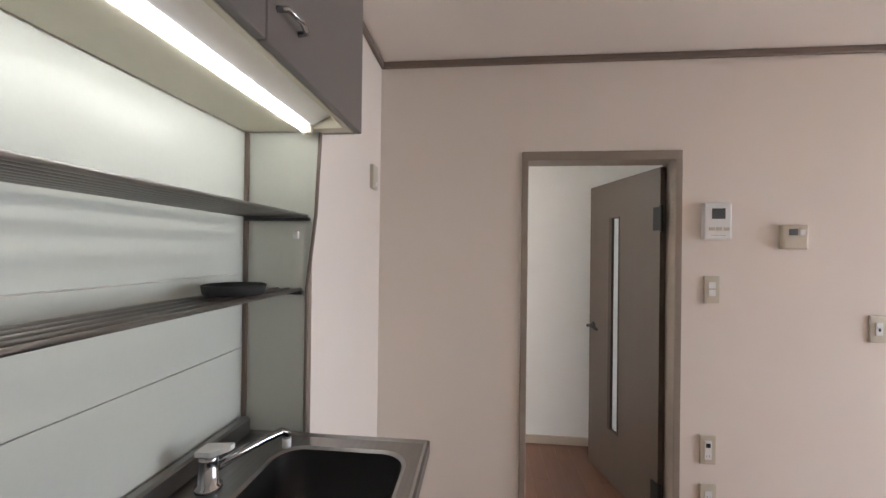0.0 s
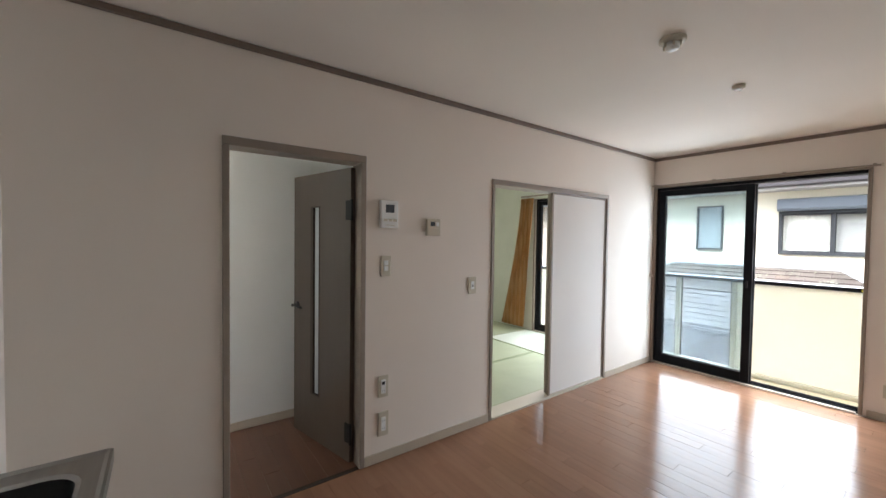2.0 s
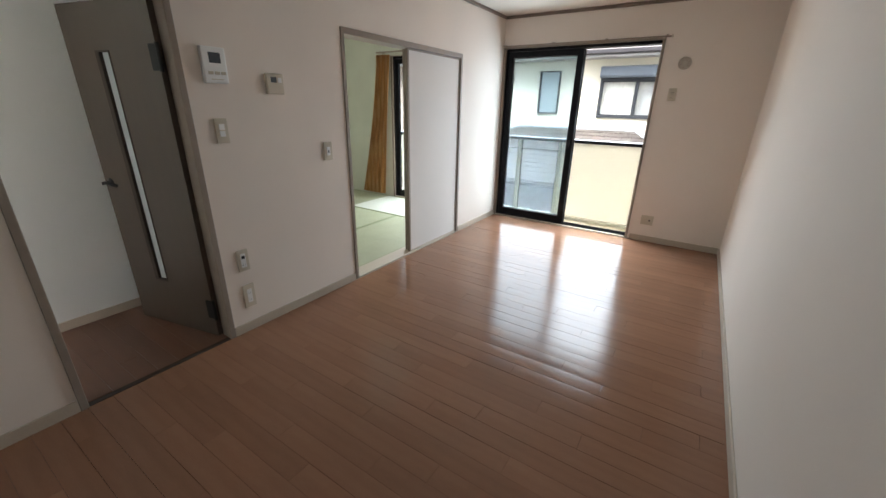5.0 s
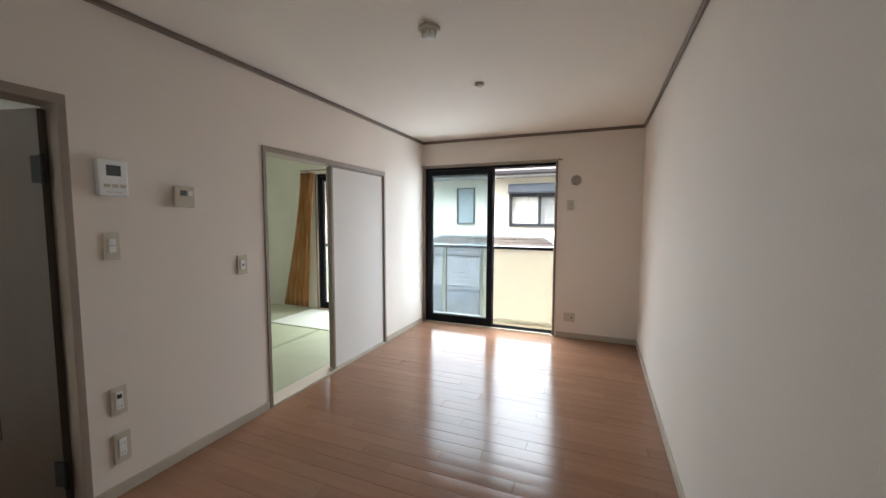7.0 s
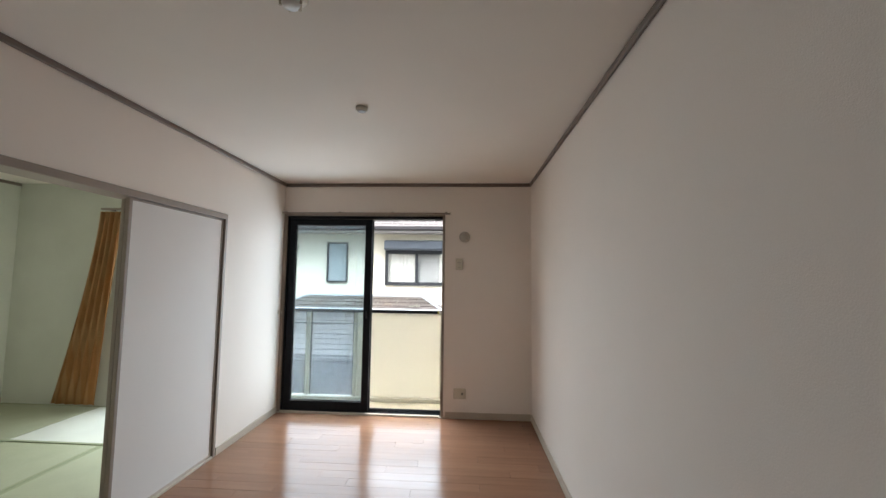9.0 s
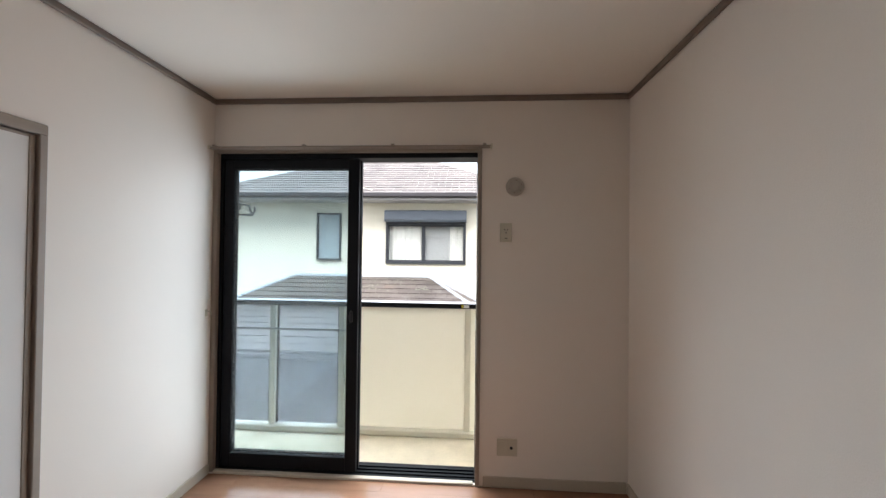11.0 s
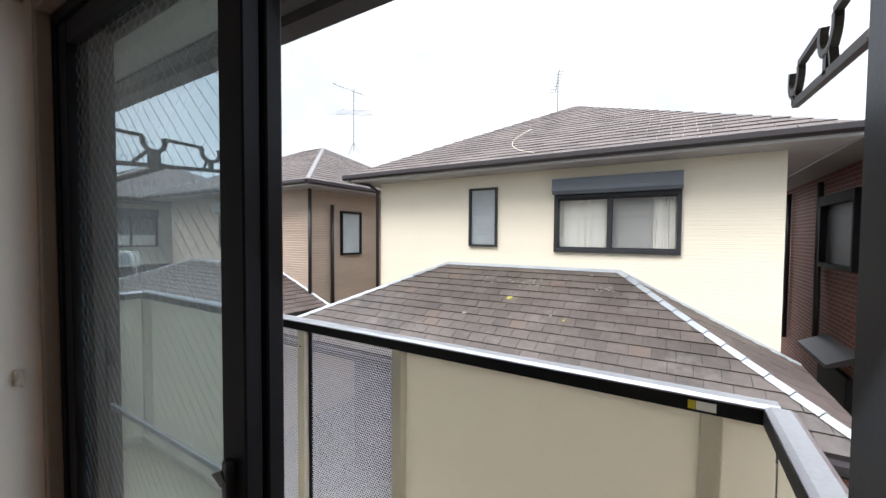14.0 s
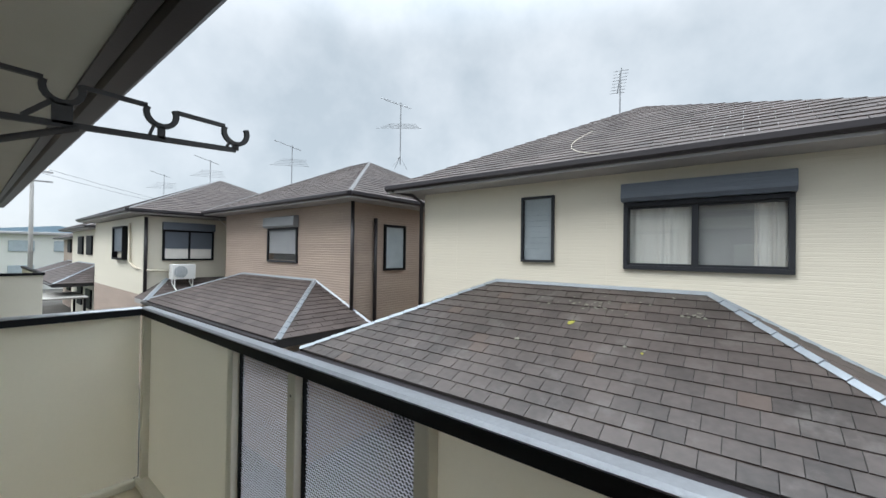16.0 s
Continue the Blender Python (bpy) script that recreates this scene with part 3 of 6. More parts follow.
# sliding paper doors: one shut, one slid behind it
def fusuma(y0, y1, x0, x1, label):
    t = thing("sliding_paper_door", ((x0 + x1) / 2, (y0 + y1) / 2, 0.018), label, "sliding door", "sliding doors to the tatami room")
    part("panel", box(bmesh.new(), x0 + 0.004, x1 - 0.003, y0 + 0.022, y1 - 0.022, 0.030, FH - 0.02), M_FUSUMA, t)
    for a, b in ((y0, y0 + 0.022), (y1 - 0.022, y1)):
        part("stile", box(bmesh.new(), x0, x1, a, b, 0.018, FH - 0.008, 0.002), M_TRIM, t, "slim taupe edge")
    part("rail", box(bmesh.new(), x0, x1, y0 + 0.022, y1 - 0.022, FH - 0.020, FH - 0.008, 0.002), M_TRIM, t)
    part("rail", box(bmesh.new(), x0, x1, y0 + 0.022, y1 - 0.022, 0.018, 0.030, 0.002), M_BASE, t)
    return t


fusuma(3.352, 4.218, -0.030, -0.004, "white paper sliding door, shut across half the opening")
fusuma(3.382, 4.216, -0.085, -0.059, "white paper sliding door slid behind the other")

# ---- tatami room things ----
def tatami(x0, x1, y0, y1, material, edge_axis, label):
    t = thing("tatami_mat", ((x0 + x1) / 2, (y0 + y1) / 2, -0.045), label, "tatami mat", "tatami mats")
    if edge_axis == "x":
        part("weave", box(bmesh.new(), x0 + 0.002, x1 - 0.002, y0 + 0.028, y1 - 0.028, -0.045, 0.001, 0.002), material, t)
        for a, b in ((y0 + 0.002, y0 + 0.028), (y1 - 0.028, y1 - 0.002)):
            part("border", box(bmesh.new(), x0 + 0.002, x1 - 0.002, a, b, -0.045, 0.002, 0.001), M_TATAMI_EDGE, t, "olive cloth border")
    else:
        part("weave", box(bmesh.new(), x0 + 0.028, x1 - 0.028, y0 + 0.002, y1 - 0.002, -0.045, 0.001, 0.002), material, t)
        for a, b in ((x0 + 0.002, x0 + 0.028), (x1 - 0.028, x1 - 0.002)):
            part("border", box(bmesh.new(), a, b, y0 + 0.002, y1 - 0.002, -0.045, 0.002, 0.001), M_TATAMI_EDGE, t, "olive cloth border")
    return t


tatami(-1.885, -0.145, 4.360, 5.224, M_TATAMI_SHEEN, "x", "tatami mat lying along the window, its sheen put into a paler colour")
tatami(-3.04, -1.890, 4.360, 5.224, M_TATAMI, "x", "green tatami mat with cloth borders")
tatami(-1.015, -0.145, 2.61, 4.345, M_TATAMI, "y", "green tatami mat with cloth borders")
tatami(-1.890, -1.020, 2.61, 4.345, M_TATAMI, "y", "green tatami mat with cloth borders")
tatami(-3.04, -1.895, 2.61, 4.345, M_TATAMI, "y", "green tatami mat with cloth borders")
tatami(-3.04, -0.145, 2.065, 2.605, M_TATAMI, "x", "green tatami mat with cloth borders")

curt = thing("window_curtain", (-1.95, 5.10, 0.05), "orange striped curtain gathered at the side of the window", "curtain")
bm = bmesh.new()
rows_n, cols_n = 18, 44
grid = []
for i in range(rows_n + 1):
    k = i / rows_n
    z = 2.06 - k * 2.0
    left, right = -1.955 - 0.36 * k ** 1.3, -1.70 - 0.13 * k
    row = []
    for j in range(cols_n + 1):
        q = j / cols_n
        row.append(bm.verts.new((left + (right - left) * q, 5.10 + 0.036 * (1 - 0.65 * k) * math.sin(q * 30 + 0.4 * math.sin(3 * k)) - 0.02 * k, z)))
    grid.append(row)
for i in range(rows_n):
    for j in range(cols_n):
        bm.faces.new((grid[i][j], grid[i][j + 1], grid[i + 1][j + 1], grid[i + 1][j]))
bmesh.ops.solidify(bm, geom=bm.faces[:], thickness=0.004)
part("cloth", bm, M_CURTAIN, curt, smooth=True)
rail2 = thing("curtain_rail_tatami", (-1.0, 5.13, 2.09), "slim metal curtain rail above the window", "curtain rail")
part("rail", box(bmesh.new(), -1.96, -0.15, 5.10, 5.125, 2.085, 2.105, 0.003), M_TRIM, rail2)
for x in (-1.9, -1.0, -0.2):
    part("bracket", box(bmesh.new(), x - 0.012, x + 0.012, 5.125, 5.216, 2.088, 2.112, 0.002), M_TRIM, rail2)


# ---- balcony windows ----
def wires(bm, x0, x1, z0, z1, y, pitch, r):
    """Crossed diagonal wires cast in the glass."""
    for s in (1, -1):
        d = pitch * math.sqrt(2)
        span = (x1 - x0) + (z1 - z0)
        for i in range(int(span / d) + 1):
            c = i * d
            pts = []
            if s == 1:
                xa, za = max(x0, x0 + c - (z1 - z0)), 0
                xb = min(x1, x0 + c)
                pts = [(xa, z0 + (x0 + c - xa)), (xb, z0 + (x0 + c - xb))]
            else:
                xa = max(x0, x1 - c)
                xb = min(x1, x1 - c + (z1 - z0))
                pts = [(xa, z0 + (xa - (x1 - c))), (xb, z0 + (xb - (x1 - c)))]
            (ax, az), (bx, bz) = pts
            if bx - ax > 0.01:
                v = [bm.verts.new(p) for p in ((ax, y - r, az), (ax, y + r, az + 2 * r), (bx, y + r, bz + 2 * r), (bx, y - r, bz))]
                bm.faces.new(v)
    return bm


def sheet(x0, x1, y, z0, z1):
    """One clear pane, a single sheet held in its grooves."""
    bm = bmesh.new()
    bm.faces.new([bm.verts.new(p) for p in ((x0, y, z0), (x1, y, z0), (x1, y, z1), (x0, y, z1))])
    return bm


def sash(parent, name, x0, x1, z0, z1, y0, y1, stile_l, stile_r, top, bottom, wired=True, label=""):
    s = part(name, box(bmesh.new(), x0, x0 + stile_l, y0, y1, z0, z1, 0.003), M_ALU, parent, label)
    part("stile", box(bmesh.new(), x1 - stile_r, x1, y0, y1, z0, z1, 0.003), M_ALU, s)
    part("top_rail", box(bmesh.new(), x0 + stile_l, x1 - stile_r, y0 + 0.002, y1 - 0.002, z1 - top, z1, 0.002), M_ALU, s)
    part("bottom_rail", box(bmesh.new(), x0 + stile_l, x1 - stile_r, y0 + 0.002, y1 - 0.002, z0, z0 + bottom, 0.002), M_ALU, s)
    ym = (y0 + y1) / 2
    pane = part("pane", sheet(x0 + stile_l - 0.006, x1 - stile_r + 0.006, ym, z0 + bottom - 0.006, z1 - top + 0.006), M_GLASS, s)
    pane.visible_shadow = False
    if wired:
        wm = part("glass_wires", wires(bmesh.new(), x0 + stile_l, x1 - stile_r, z0 + bottom, z1 - top, ym + 0.0045, 0.028, 0.00034), M_WIRE, s)
        wm.visible_shadow = True
    return s


def balcony_window(name, x0, x1, label):
    t = thing(name, ((x0 + x1) / 2, L, 0.0), label, "window", kind="structure")
    c = 0.030
    part("casing_jamb", box(bmesh.new(), x0 - 0.002, x0 + c, L - 0.010, 5.262, 0.004, WH - 0.0065, 0.003), M_TRIM, t)
    part("casing_jamb", box(bmesh.new(), x1 - 0.018, x1 + 0.008, L - 0.010, 5.262, 0.004, WH - 0.0065, 0.003), M_TRIM, t)
    part("casing_head", box(bmesh.new(), x0 - 0.002, x1 + 0.008, L - 0.010, 5.262, WH - 0.006, WH + 0.026, 0.003), M_TRIM, t)
    part("sill", box(bmesh.new(), x0 + c, x1 - c, L - 0.012, 5.262, -0.010, 0.014, 0.003), M_BASE, t, "beige window sill strip")
    f0, f1 = x0 + 0.010, x1 - 0.008
    part("frame_jamb", box(bmesh.new(), f0, f0 + 0.038, 5.2625, OUT + 0.012, 0.015, WH - 0.035, 0.002), M_ALU, t)
    part("frame_jamb", box(bmesh.new(), f1 - 0.010, f1 + 0.014, 5.2625, OUT + 0.012, 0.015, WH - 0.035, 0.002), M_ALU, t)
    part("frame_head", box(bmesh.new(), f0, f1 + 0.014, 5.2625, OUT + 0.012, WH - 0.035, WH - 0.002, 0.002), M_ALU, t)
    sill = box(bmesh.new(), f0, f1 + 0.014, 5.2625, OUT + 0.03, -0.04, 0.0145, 0.002)
    for yy in (5.285, 5.322, 5.358):
        box(sill, f0 + 0.04, f1 - 0.012, yy - 0.003, yy + 0.003, 0.0145, 0.024)
    part("frame_sill", sill, M_ALU, t, "black aluminium sill with running tracks")
    return t


window_1 = balcony_window("window_1", WX0, WX1, "black aluminium balcony sliding window with one half open")
sash(window_1, "inner_sash", 0.055, 0.948, 0.026, 2.018, 5.268, 5.300, 0.060, 0.072, 0.060, 0.085, True, "inner sash slid across")
sash(window_1, "outer_sash", 0.050, 0.955, 0.026, 2.018, 5.306, 5.338, 0.060, 0.066, 0.060, 0.085, False, "outer sash")
screen = part("insect_screen", box(bmesh.new(), 0.060, 0.085, 5.352, 5.366, 0.026, 2.018, 0.002), M_ALU, window_1, "insect screen with a middle bar")
for nm, a in (("stile", (0.890, 0.915, 5.352, 5.366, 0.026, 2.018)), ("top_bar", (0.085, 0.890, 5.353, 5.365, 1.995, 2.018)), ("bottom_bar", (0.085, 0.890, 5.353, 5.365, 0.026, 0.055)), ("middle_bar", (0.085, 0.890, 5.354, 5.364, 0.898, 0.912))):
    part(nm, box(bmesh.new(), *a, 0.001), M_FASCIA if nm == "middle_bar" else M_ALU, screen)
net = part("net", sheet(0.085, 0.890, 5.359, 0.055, 1.995), M_NET, screen)
hb = bmesh.new()
box(hb, 0.900, 0.918, 5.252, 5.268, 0.975, 1.045, 0.003)
prism(hb, [(0.872, 5.250, 1.012), (0.902, 5.250, 1.028), (0.914, 5.250, 1.012), (0.902, 5.250, 0.998)], (0, 0.010, 0))
part("crescent_lock", hb, M_DARK, window_1, "dark crescent lock")
window_2 = balcony_window("window_2", TX0, TX1, "black aluminium window of the tatami room")
sash(window_2, "inner_sash", -1.745, -0.95, 0.026, 2.018, 5.268, 5.300, 0.060, 0.066, 0.060, 0.085, False)
sash(window_2, "outer_sash", -1.00, -0.16, 0.026, 2.018, 5.306, 5.338, 0.060, 0.066, 0.060, 0.085, False)

# curtain rail over the balcony window
cr = thing("curtain_rail", (0.85, L - 0.05, 2.10), "taupe double curtain rail over the balcony window", "curtain rail")
for y, z in ((L - 0.035, 2.072), (L - 0.065, 2.072)):
    rb = box(bmesh.new(), -0.0 + 0.004, 1.775, y - 0.006, y + 0.006, z - 0.006, z + 0.006, 0.002)
    part("rail", rb, M_TRIM, cr)
for x in (0.04, 0.62, 1.18, 1.74):
    part("bracket", box(bmesh.new(), x - 0.010, x + 0.010, L - 0.072, L - 0.001, 2.0785, 2.088, 0.002), M_TRIM, cr)
for x in (0.004, 1.776):
    part("end_cap", box(bmesh.new(), x, x + 0.012, L - 0.076, L - 0.026, 2.064, 2.086, 0.003), M_IVORY, cr)

# ---- balcony ----
RY, BX0, BX1, BF = 6.208, -1.93, 1.80, -0.165
balcony_floor = plain("balcony_floor", BX0 - 0.06, BX1 + 0.06, OUT, RY + 0.06, BF - 0.15, BF, M_BALC, "stained beige balcony floor sheet", "floor")
par = thing("balcony_parapet", ((BX0 + BX1) / 2, RY, BF), "cream panel and mesh balcony parapet with a black and silver rail", "balcony rail")


def rail_piece(p, q):
    a, b = Vector(p), Vector(q)
    d = (b - a).normalized()
    s = Vector((-d.y, d.x, 0))
    bm = bmesh.new()
    prism(bm, [a - s * 0.034 + Vector((0, 0, 0.945)), a + s * 0.034 + Vector((0, 0, 0.945)), a + s * 0.034 + Vector((0, 0, 0.984)), a - s * 0.034 + Vector((0, 0, 0.984))], b - a)
    part("rail_fascia", bm, M_ALU, par, "black rail fascia")
    bm = bmesh.new()
    prism(bm, [a - s * 0.032 + Vector((0, 0, 0.985)), a + s * 0.033 + Vector((0, 0, 0.985)), a + s * 0.033 + Vector((0, 0, 0.989)), a + s * 0.020 + Vector((0, 0, 0.997)), a - s * 0.020 + Vector((0, 0, 0.997)), a - s * 0.032 + Vector((0, 0, 0.989))], b - a)
    part("rail_cap", bm, M_RAILTOP, par, "silver-grey rail top")


rail_piece((BX0, RY, 0), (BX1, RY, 0))
rail_piece((BX1 - 0.002, RY - 0.03, 0), (BX1 - 0.002, OUT + 0.002, 0))
rail_piece((BX0 + 0.002, OUT + 0.002, 0), (BX0 + 0.002, RY - 0.03, 0))


POSTS = (-1.895, -0.585, -0.081, 0.543, 1.655)


def post(x, y):
    part("post", box(bmesh.new(), x - 0.026, x + 0.026, y - 0.026, y + 0.026, BF + 0.05, 0.945, 0.003), M_CREAMPANEL, par)
    if x != POSTS[2]:
        return
    sc = bmesh.new()
    lathe(sc, (x, y - 0.026, 0.86), (0, -1, 0), [(0, 0.005), (0.002, 0.005), (0.003, 0.002)], 8)
    part("screw", sc, M_DARK, par)


for x in POSTS:
    post(x, RY)


def panel(x0, x1, y0, y1):
    part("panel", box(bmesh.new(), x0, x1, y0, y1, BF + 0.05, 0.945, 0.002), M_GLOWPANEL, par)


panel(-1.869, -0.611, RY + 0.012, RY + 0.018)
panel(0.569, 1.629, RY + 0.012, RY + 0.018)
panel(1.681, 1.80, RY + 0.012, RY + 0.018)
panel(BX0 - 0.003, BX0 + 0.003, OUT + 0.005, RY - 0.03)
panel(BX1 - 0.003, BX1 + 0.003, OUT + 0.005, RY - 0.03)
for x0, x1, y0, y1 in ((BX0, BX1, RY - 0.05, RY + 0.05), (BX0 - 0.05, BX0 + 0.05, OUT + 0.005, RY - 0.051), (BX1 - 0.05, BX1 + 0.05, OUT + 0.005, RY - 0.051)):
    part("upstand", box(bmesh.new(), x0, x1, y0, y1, BF + 0.0005, BF + 0.05, 0.008), M_CREAMPANEL, par)


def mesh_panel(x0, x1):
    """Expanded metal: a lattice of small slanted strands inside a black edge."""
    z0, z1, y = BF + 0.051, 0.943, RY + 0.012
    e = part("mesh_edge", box(bmesh.new(), x0, x0 + 0.014, y - 0.008, y + 0.008, z0, z1), M_ALU, par)
    part("mesh_edge", box(bmesh.new(), x1 - 0.014, x1, y - 0.008, y + 0.008, z0, z1), M_ALU, par)
    verts, faces = [], []
    pz, px = 0.011, 0.016
    nz, nx = int((z1 - z0) / pz), int((x1 - x0 - 0.028) / px)
    for i in range(nz):
        zc = z0 + pz * (i + 0.5)
        for j in range(nx):
            xc = x0 + 0.014 + px * (j + 0.25 + 0.5 * (i % 2))
            for s in (-1, 1):
                k = len(verts)
                xe, ze = xc + s * px / 2, zc + pz / 2
                verts += [(xc, y, zc - 0.002), (xc, y + 0.003, zc + 0.002), (xe, y + 0.003, ze + 0.002), (xe, y, ze - 0.002)]
                faces.append((k, k + 1, k + 2, k + 3))
    me = bpy.data.meshes.new("expanded_mesh")
    me.from_pydata([(a - ORIGIN[par].x, b - ORIGIN[par].y, c - ORIGIN[par].z) for a, b, c in verts], [], faces)
    me.materials.append(M_MESH)
    ob = new("expanded_mesh", me)
    ob.parent = par
    tagged(ob, "grey expanded metal mesh", kind="stuff")


M_MESH = mat("mesh_grey_metal", (0.80, 0.79, 0.88), 0.45, var=0.05)
mesh_panel(-0.559, -0.107)
mesh_panel(-0.055, 0.517)
part("rail_sticker", box(bmesh.new(), 1.598, 1.616, RY - 0.0352, RY - 0.0345, 0.952, 0.977), M_YELLOW, par, "yellow warning sticker")
part("rail_sticker", box(bmesh.new(), 1.617, 1.664, RY - 0.0352, RY - 0.0345, 0.952, 0.977), M_PLASTIC, par, "white sticker")

# own house outside: cladding, soffit and gutter
wall("wall_outside", "y", OUT + 0.0005, OUT + 0.022, -12.5, W + 0.6, GZ, 2.33, M_OUTWALL, [(WX0 + 0.006, WX1 - 0.001, -0.05, WH), (TX0 + 0.006, TX1 - 0.001, -0.05, WH)], "cream siding of the apartment house")
plain("soffit", -12.5, W + 0.8, OUT + 0.023, 5.90, 2.33, 2.36, M_SOFFIT, "grey-beige soffit board under the eaves", "ceiling")
gut = thing("eaves_gutter", (0, 5.96, 2.29), "dark brown gutter along the eaves", "gutter")
bm = bmesh.new()
prism(bm, [(-12.5, 5.901, 2.42), (-12.5, 5.901, 2.325), (-12.5, 5.925, 2.292), (-12.5, 6.015, 2.288), (-12.5, 6.04, 2.31), (-12.5, 6.044, 2.42)], (W + 13.3, 0, 0))
part("channel", bm, M_BROWNMETAL, gut)
bm = bmesh.new()
box(bm, -12.5, W + 0.8, 5.835, 5.899, 2.312, 2.329, 0.002)
part("fascia_strip", bm, M_BROWNMETAL, gut)
plain("eaves_roof", -12.7, W + 1.0, 4.6, 6.05, 2.905, 3.0, M_SLATE, "dark slate roof edge", "roof")


# poles' brackets: flat arms with hooks
def hook_arm(x, label):
    t = thing("laundry_pole_bracket", (x, OUT + 0.022, 1.9), label, "laundry bracket", "laundry brackets on the outer wall")
    bm = bmesh.new()
    y0, hw = OUT + 0.022, 0.006

    def strip(pts, w):
        """A flat strip along points (y, z), w wide, in the arm's plane."""
        n = len(pts)
        left, right = [], []
        for i, p in enumerate(pts):
            a, b = pts[max(i - 1, 0)], pts[min(i + 1, n - 1)]
            d = Vector((b[0] - a[0], b[1] - a[1])).normalized()
            s = Vector((-d.y, d.x)) * (w / 2)
            left.append((x - hw, p[0] + s.x, p[1] + s.y))
            right.append((x - hw, p[0] - s.x, p[1] - s.y))
        va = [bm.verts.new(p) for p in left]
        vb = [bm.verts.new(p) for p in right]
        vc = [bm.verts.new((p[0] + 2 * hw, p[1], p[2])) for p in left]
        vd = [bm.verts.new((p[0] + 2 * hw, p[1], p[2])) for p in right]
        for i in range(n - 1):
            bm.faces.new((va[i], va[i + 1], vb[i + 1], vb[i]))
            bm.faces.new((vc[i], vd[i], vd[i + 1], vc[i + 1]))
            bm.faces.new((va[i], vc[i], vc[i + 1], va[i + 1]))
            bm.faces.new((vb[i], vb[i + 1], vd[i + 1], vd[i]))
        bm.faces.new((va[0], vb[0], vd[0], vc[0]))
        bm.faces.new((va[-1], vc[-1], vd[-1], vb[-1]))

    zl = lambda y: 1.690 + 0.038 * (y - y0) / 0.62
    zu = lambda y: 1.815 - 0.012 * (y - y0) / 0.62
    strip([(y0, zl(y0)), (y0 + 0.62, zl(y0 + 0.62))], 0.016)
    hooks = [y0 + 0.19, y0 + 0.405, y0 + 0.62]
    start = y0
    for i, h in enumerate(hooks):
        strip([(start, zu(start)), (h - 0.036, zu(h))], 0.012)
        c = zu(h) - 0.016
        arc = [(h + 0.038 * math.cos(a), c + 0.038 * math.sin(a)) for a in [radians(160 + 230 * k / 12) for k in range(13)]]
        strip(arc, 0.015)
        strip([(h, c - 0.040), (h, zl(h))], 0.040 if i == 0 else 0.018)
        strip([(h - 0.018, c - 0.036), (h - (0.07 if i == 0 else 0.03), zl(h) + 0.004)], 0.012 if i == 0 else 0.007)
        start = h + 0.040
    part("arm", bm, M_ARM, t, "black cast arm with three hooks")
    bm = bmesh.new()
    tube(bm, [(x + 0.0, y0, 1.60), (x + 0.0, y0 + 0.22, 1.700)], 0.009, 8)
    part("strut", bm, M_ARM, t)
    part("wall_plate", box(bmesh.new(), x - 0.025, x + 0.025, OUT + 0.0225, OUT + 0.034, 1.57, 1.84, 0.003), M_ALU, t)
    return t


hook_arm(-0.20, "black metal laundry pole bracket folded out from the wall")
hook_arm(1.775, "black metal laundry pole bracket on the wall by the window")
# the neighbour's balcony further along the same house
nb = thing("neighbour_balcony", (-8.8, 5.9, BF), "cream panelled balcony of the next flat", "balcony")
part("front_panel", box(bmesh.new(), -10.4, -7.32, RY - 0.01, RY + 0.01, BF - 0.1, 0.945), M_CREAMPANEL, nb)
part("end_panel", box(bmesh.new(), -7.33, -7.31, OUT + 0.03, RY - 0.011, BF - 0.1, 0.945), M_CREAMPANEL, nb)
part("rail", box(bmesh.new(), -10.4, -7.29, RY - 0.03, RY + 0.03, 0.945, 0.985, 0.004), M_ALU, nb)
part("rail", box(bmesh.new(), -7.35, -7.29, OUT + 0.03, RY - 0.031, 0.945, 0.985, 0.004), M_ALU, nb)
part("slab", box(bmesh.new(), -10.4, -7.29, OUT + 0.023, RY + 0.03, BF - 0.25, BF - 0.101), M_CREAMPANEL, nb)

# ---- houses across the way ----
def shingle_tiles(a, b, c, d, course=0.182, width=0.303, rnd=None):
    """Corners of the slates on a roof face: eaves from a to b, top from d (above a) to c (above b)."""
    a, b, c, d = Vector(a), Vector(b), Vector(c), Vector(d)
    e = (b - a).normalized()
    up = (d - a) - e * (d - a).dot(e)
    h = up.length
    up = up.normalized()
    nrm = e.cross(up)
    if nrm.z < 0:
        nrm = -nrm
    l_top, r_top = (d - a).dot(e), (c - a).dot(e)
    r_bot = (b - a).length
    tiles = []
    n = max(1, round(h / course))
    step = h / n
    for k in range(n):
        f0, f1 = k / n, (k + 1) / n
        lo0, hi0 = l_top * f0, r_bot + (r_top - r_bot) * f0
        lo1, hi1 = l_top * f1, r_bot + (r_top - r_bot) * f1
        u = math.floor(min(lo0, lo1) / width) * width + (width / 2 if k % 2 else 0) + (rnd.uniform(-0.02, 0.02) if rnd else 0) - width
        while u < max(hi0, hi1):
            u0, u1 = u + 0.0034, u + width - 0.0034
            q = [min(max(u0, lo0), hi0), min(max(u1, lo0), hi0), min(max(u1, lo1), hi1), min(max(u0, lo1), hi1)]
            if max(q[1] - q[0], q[2] - q[3]) > 0.03:
                lift = 0.0145 + (rnd.uniform(-0.002, 0.003) if rnd else 0)
                p0 = a + e * q[0] + up * (k * step - 0.004) + nrm * lift
                p1 = a + e * q[1] + up * (k * step - 0.004) + nrm * lift
                p2 = a + e * q[2] + up * ((k + 1) * step) + nrm * 0.003
                p3 = a + e * q[3] + up * ((k + 1) * step) + nrm * 0.003
                tiles.append((p0, p1, p2, p3, nrm))
            u += width
    return tiles


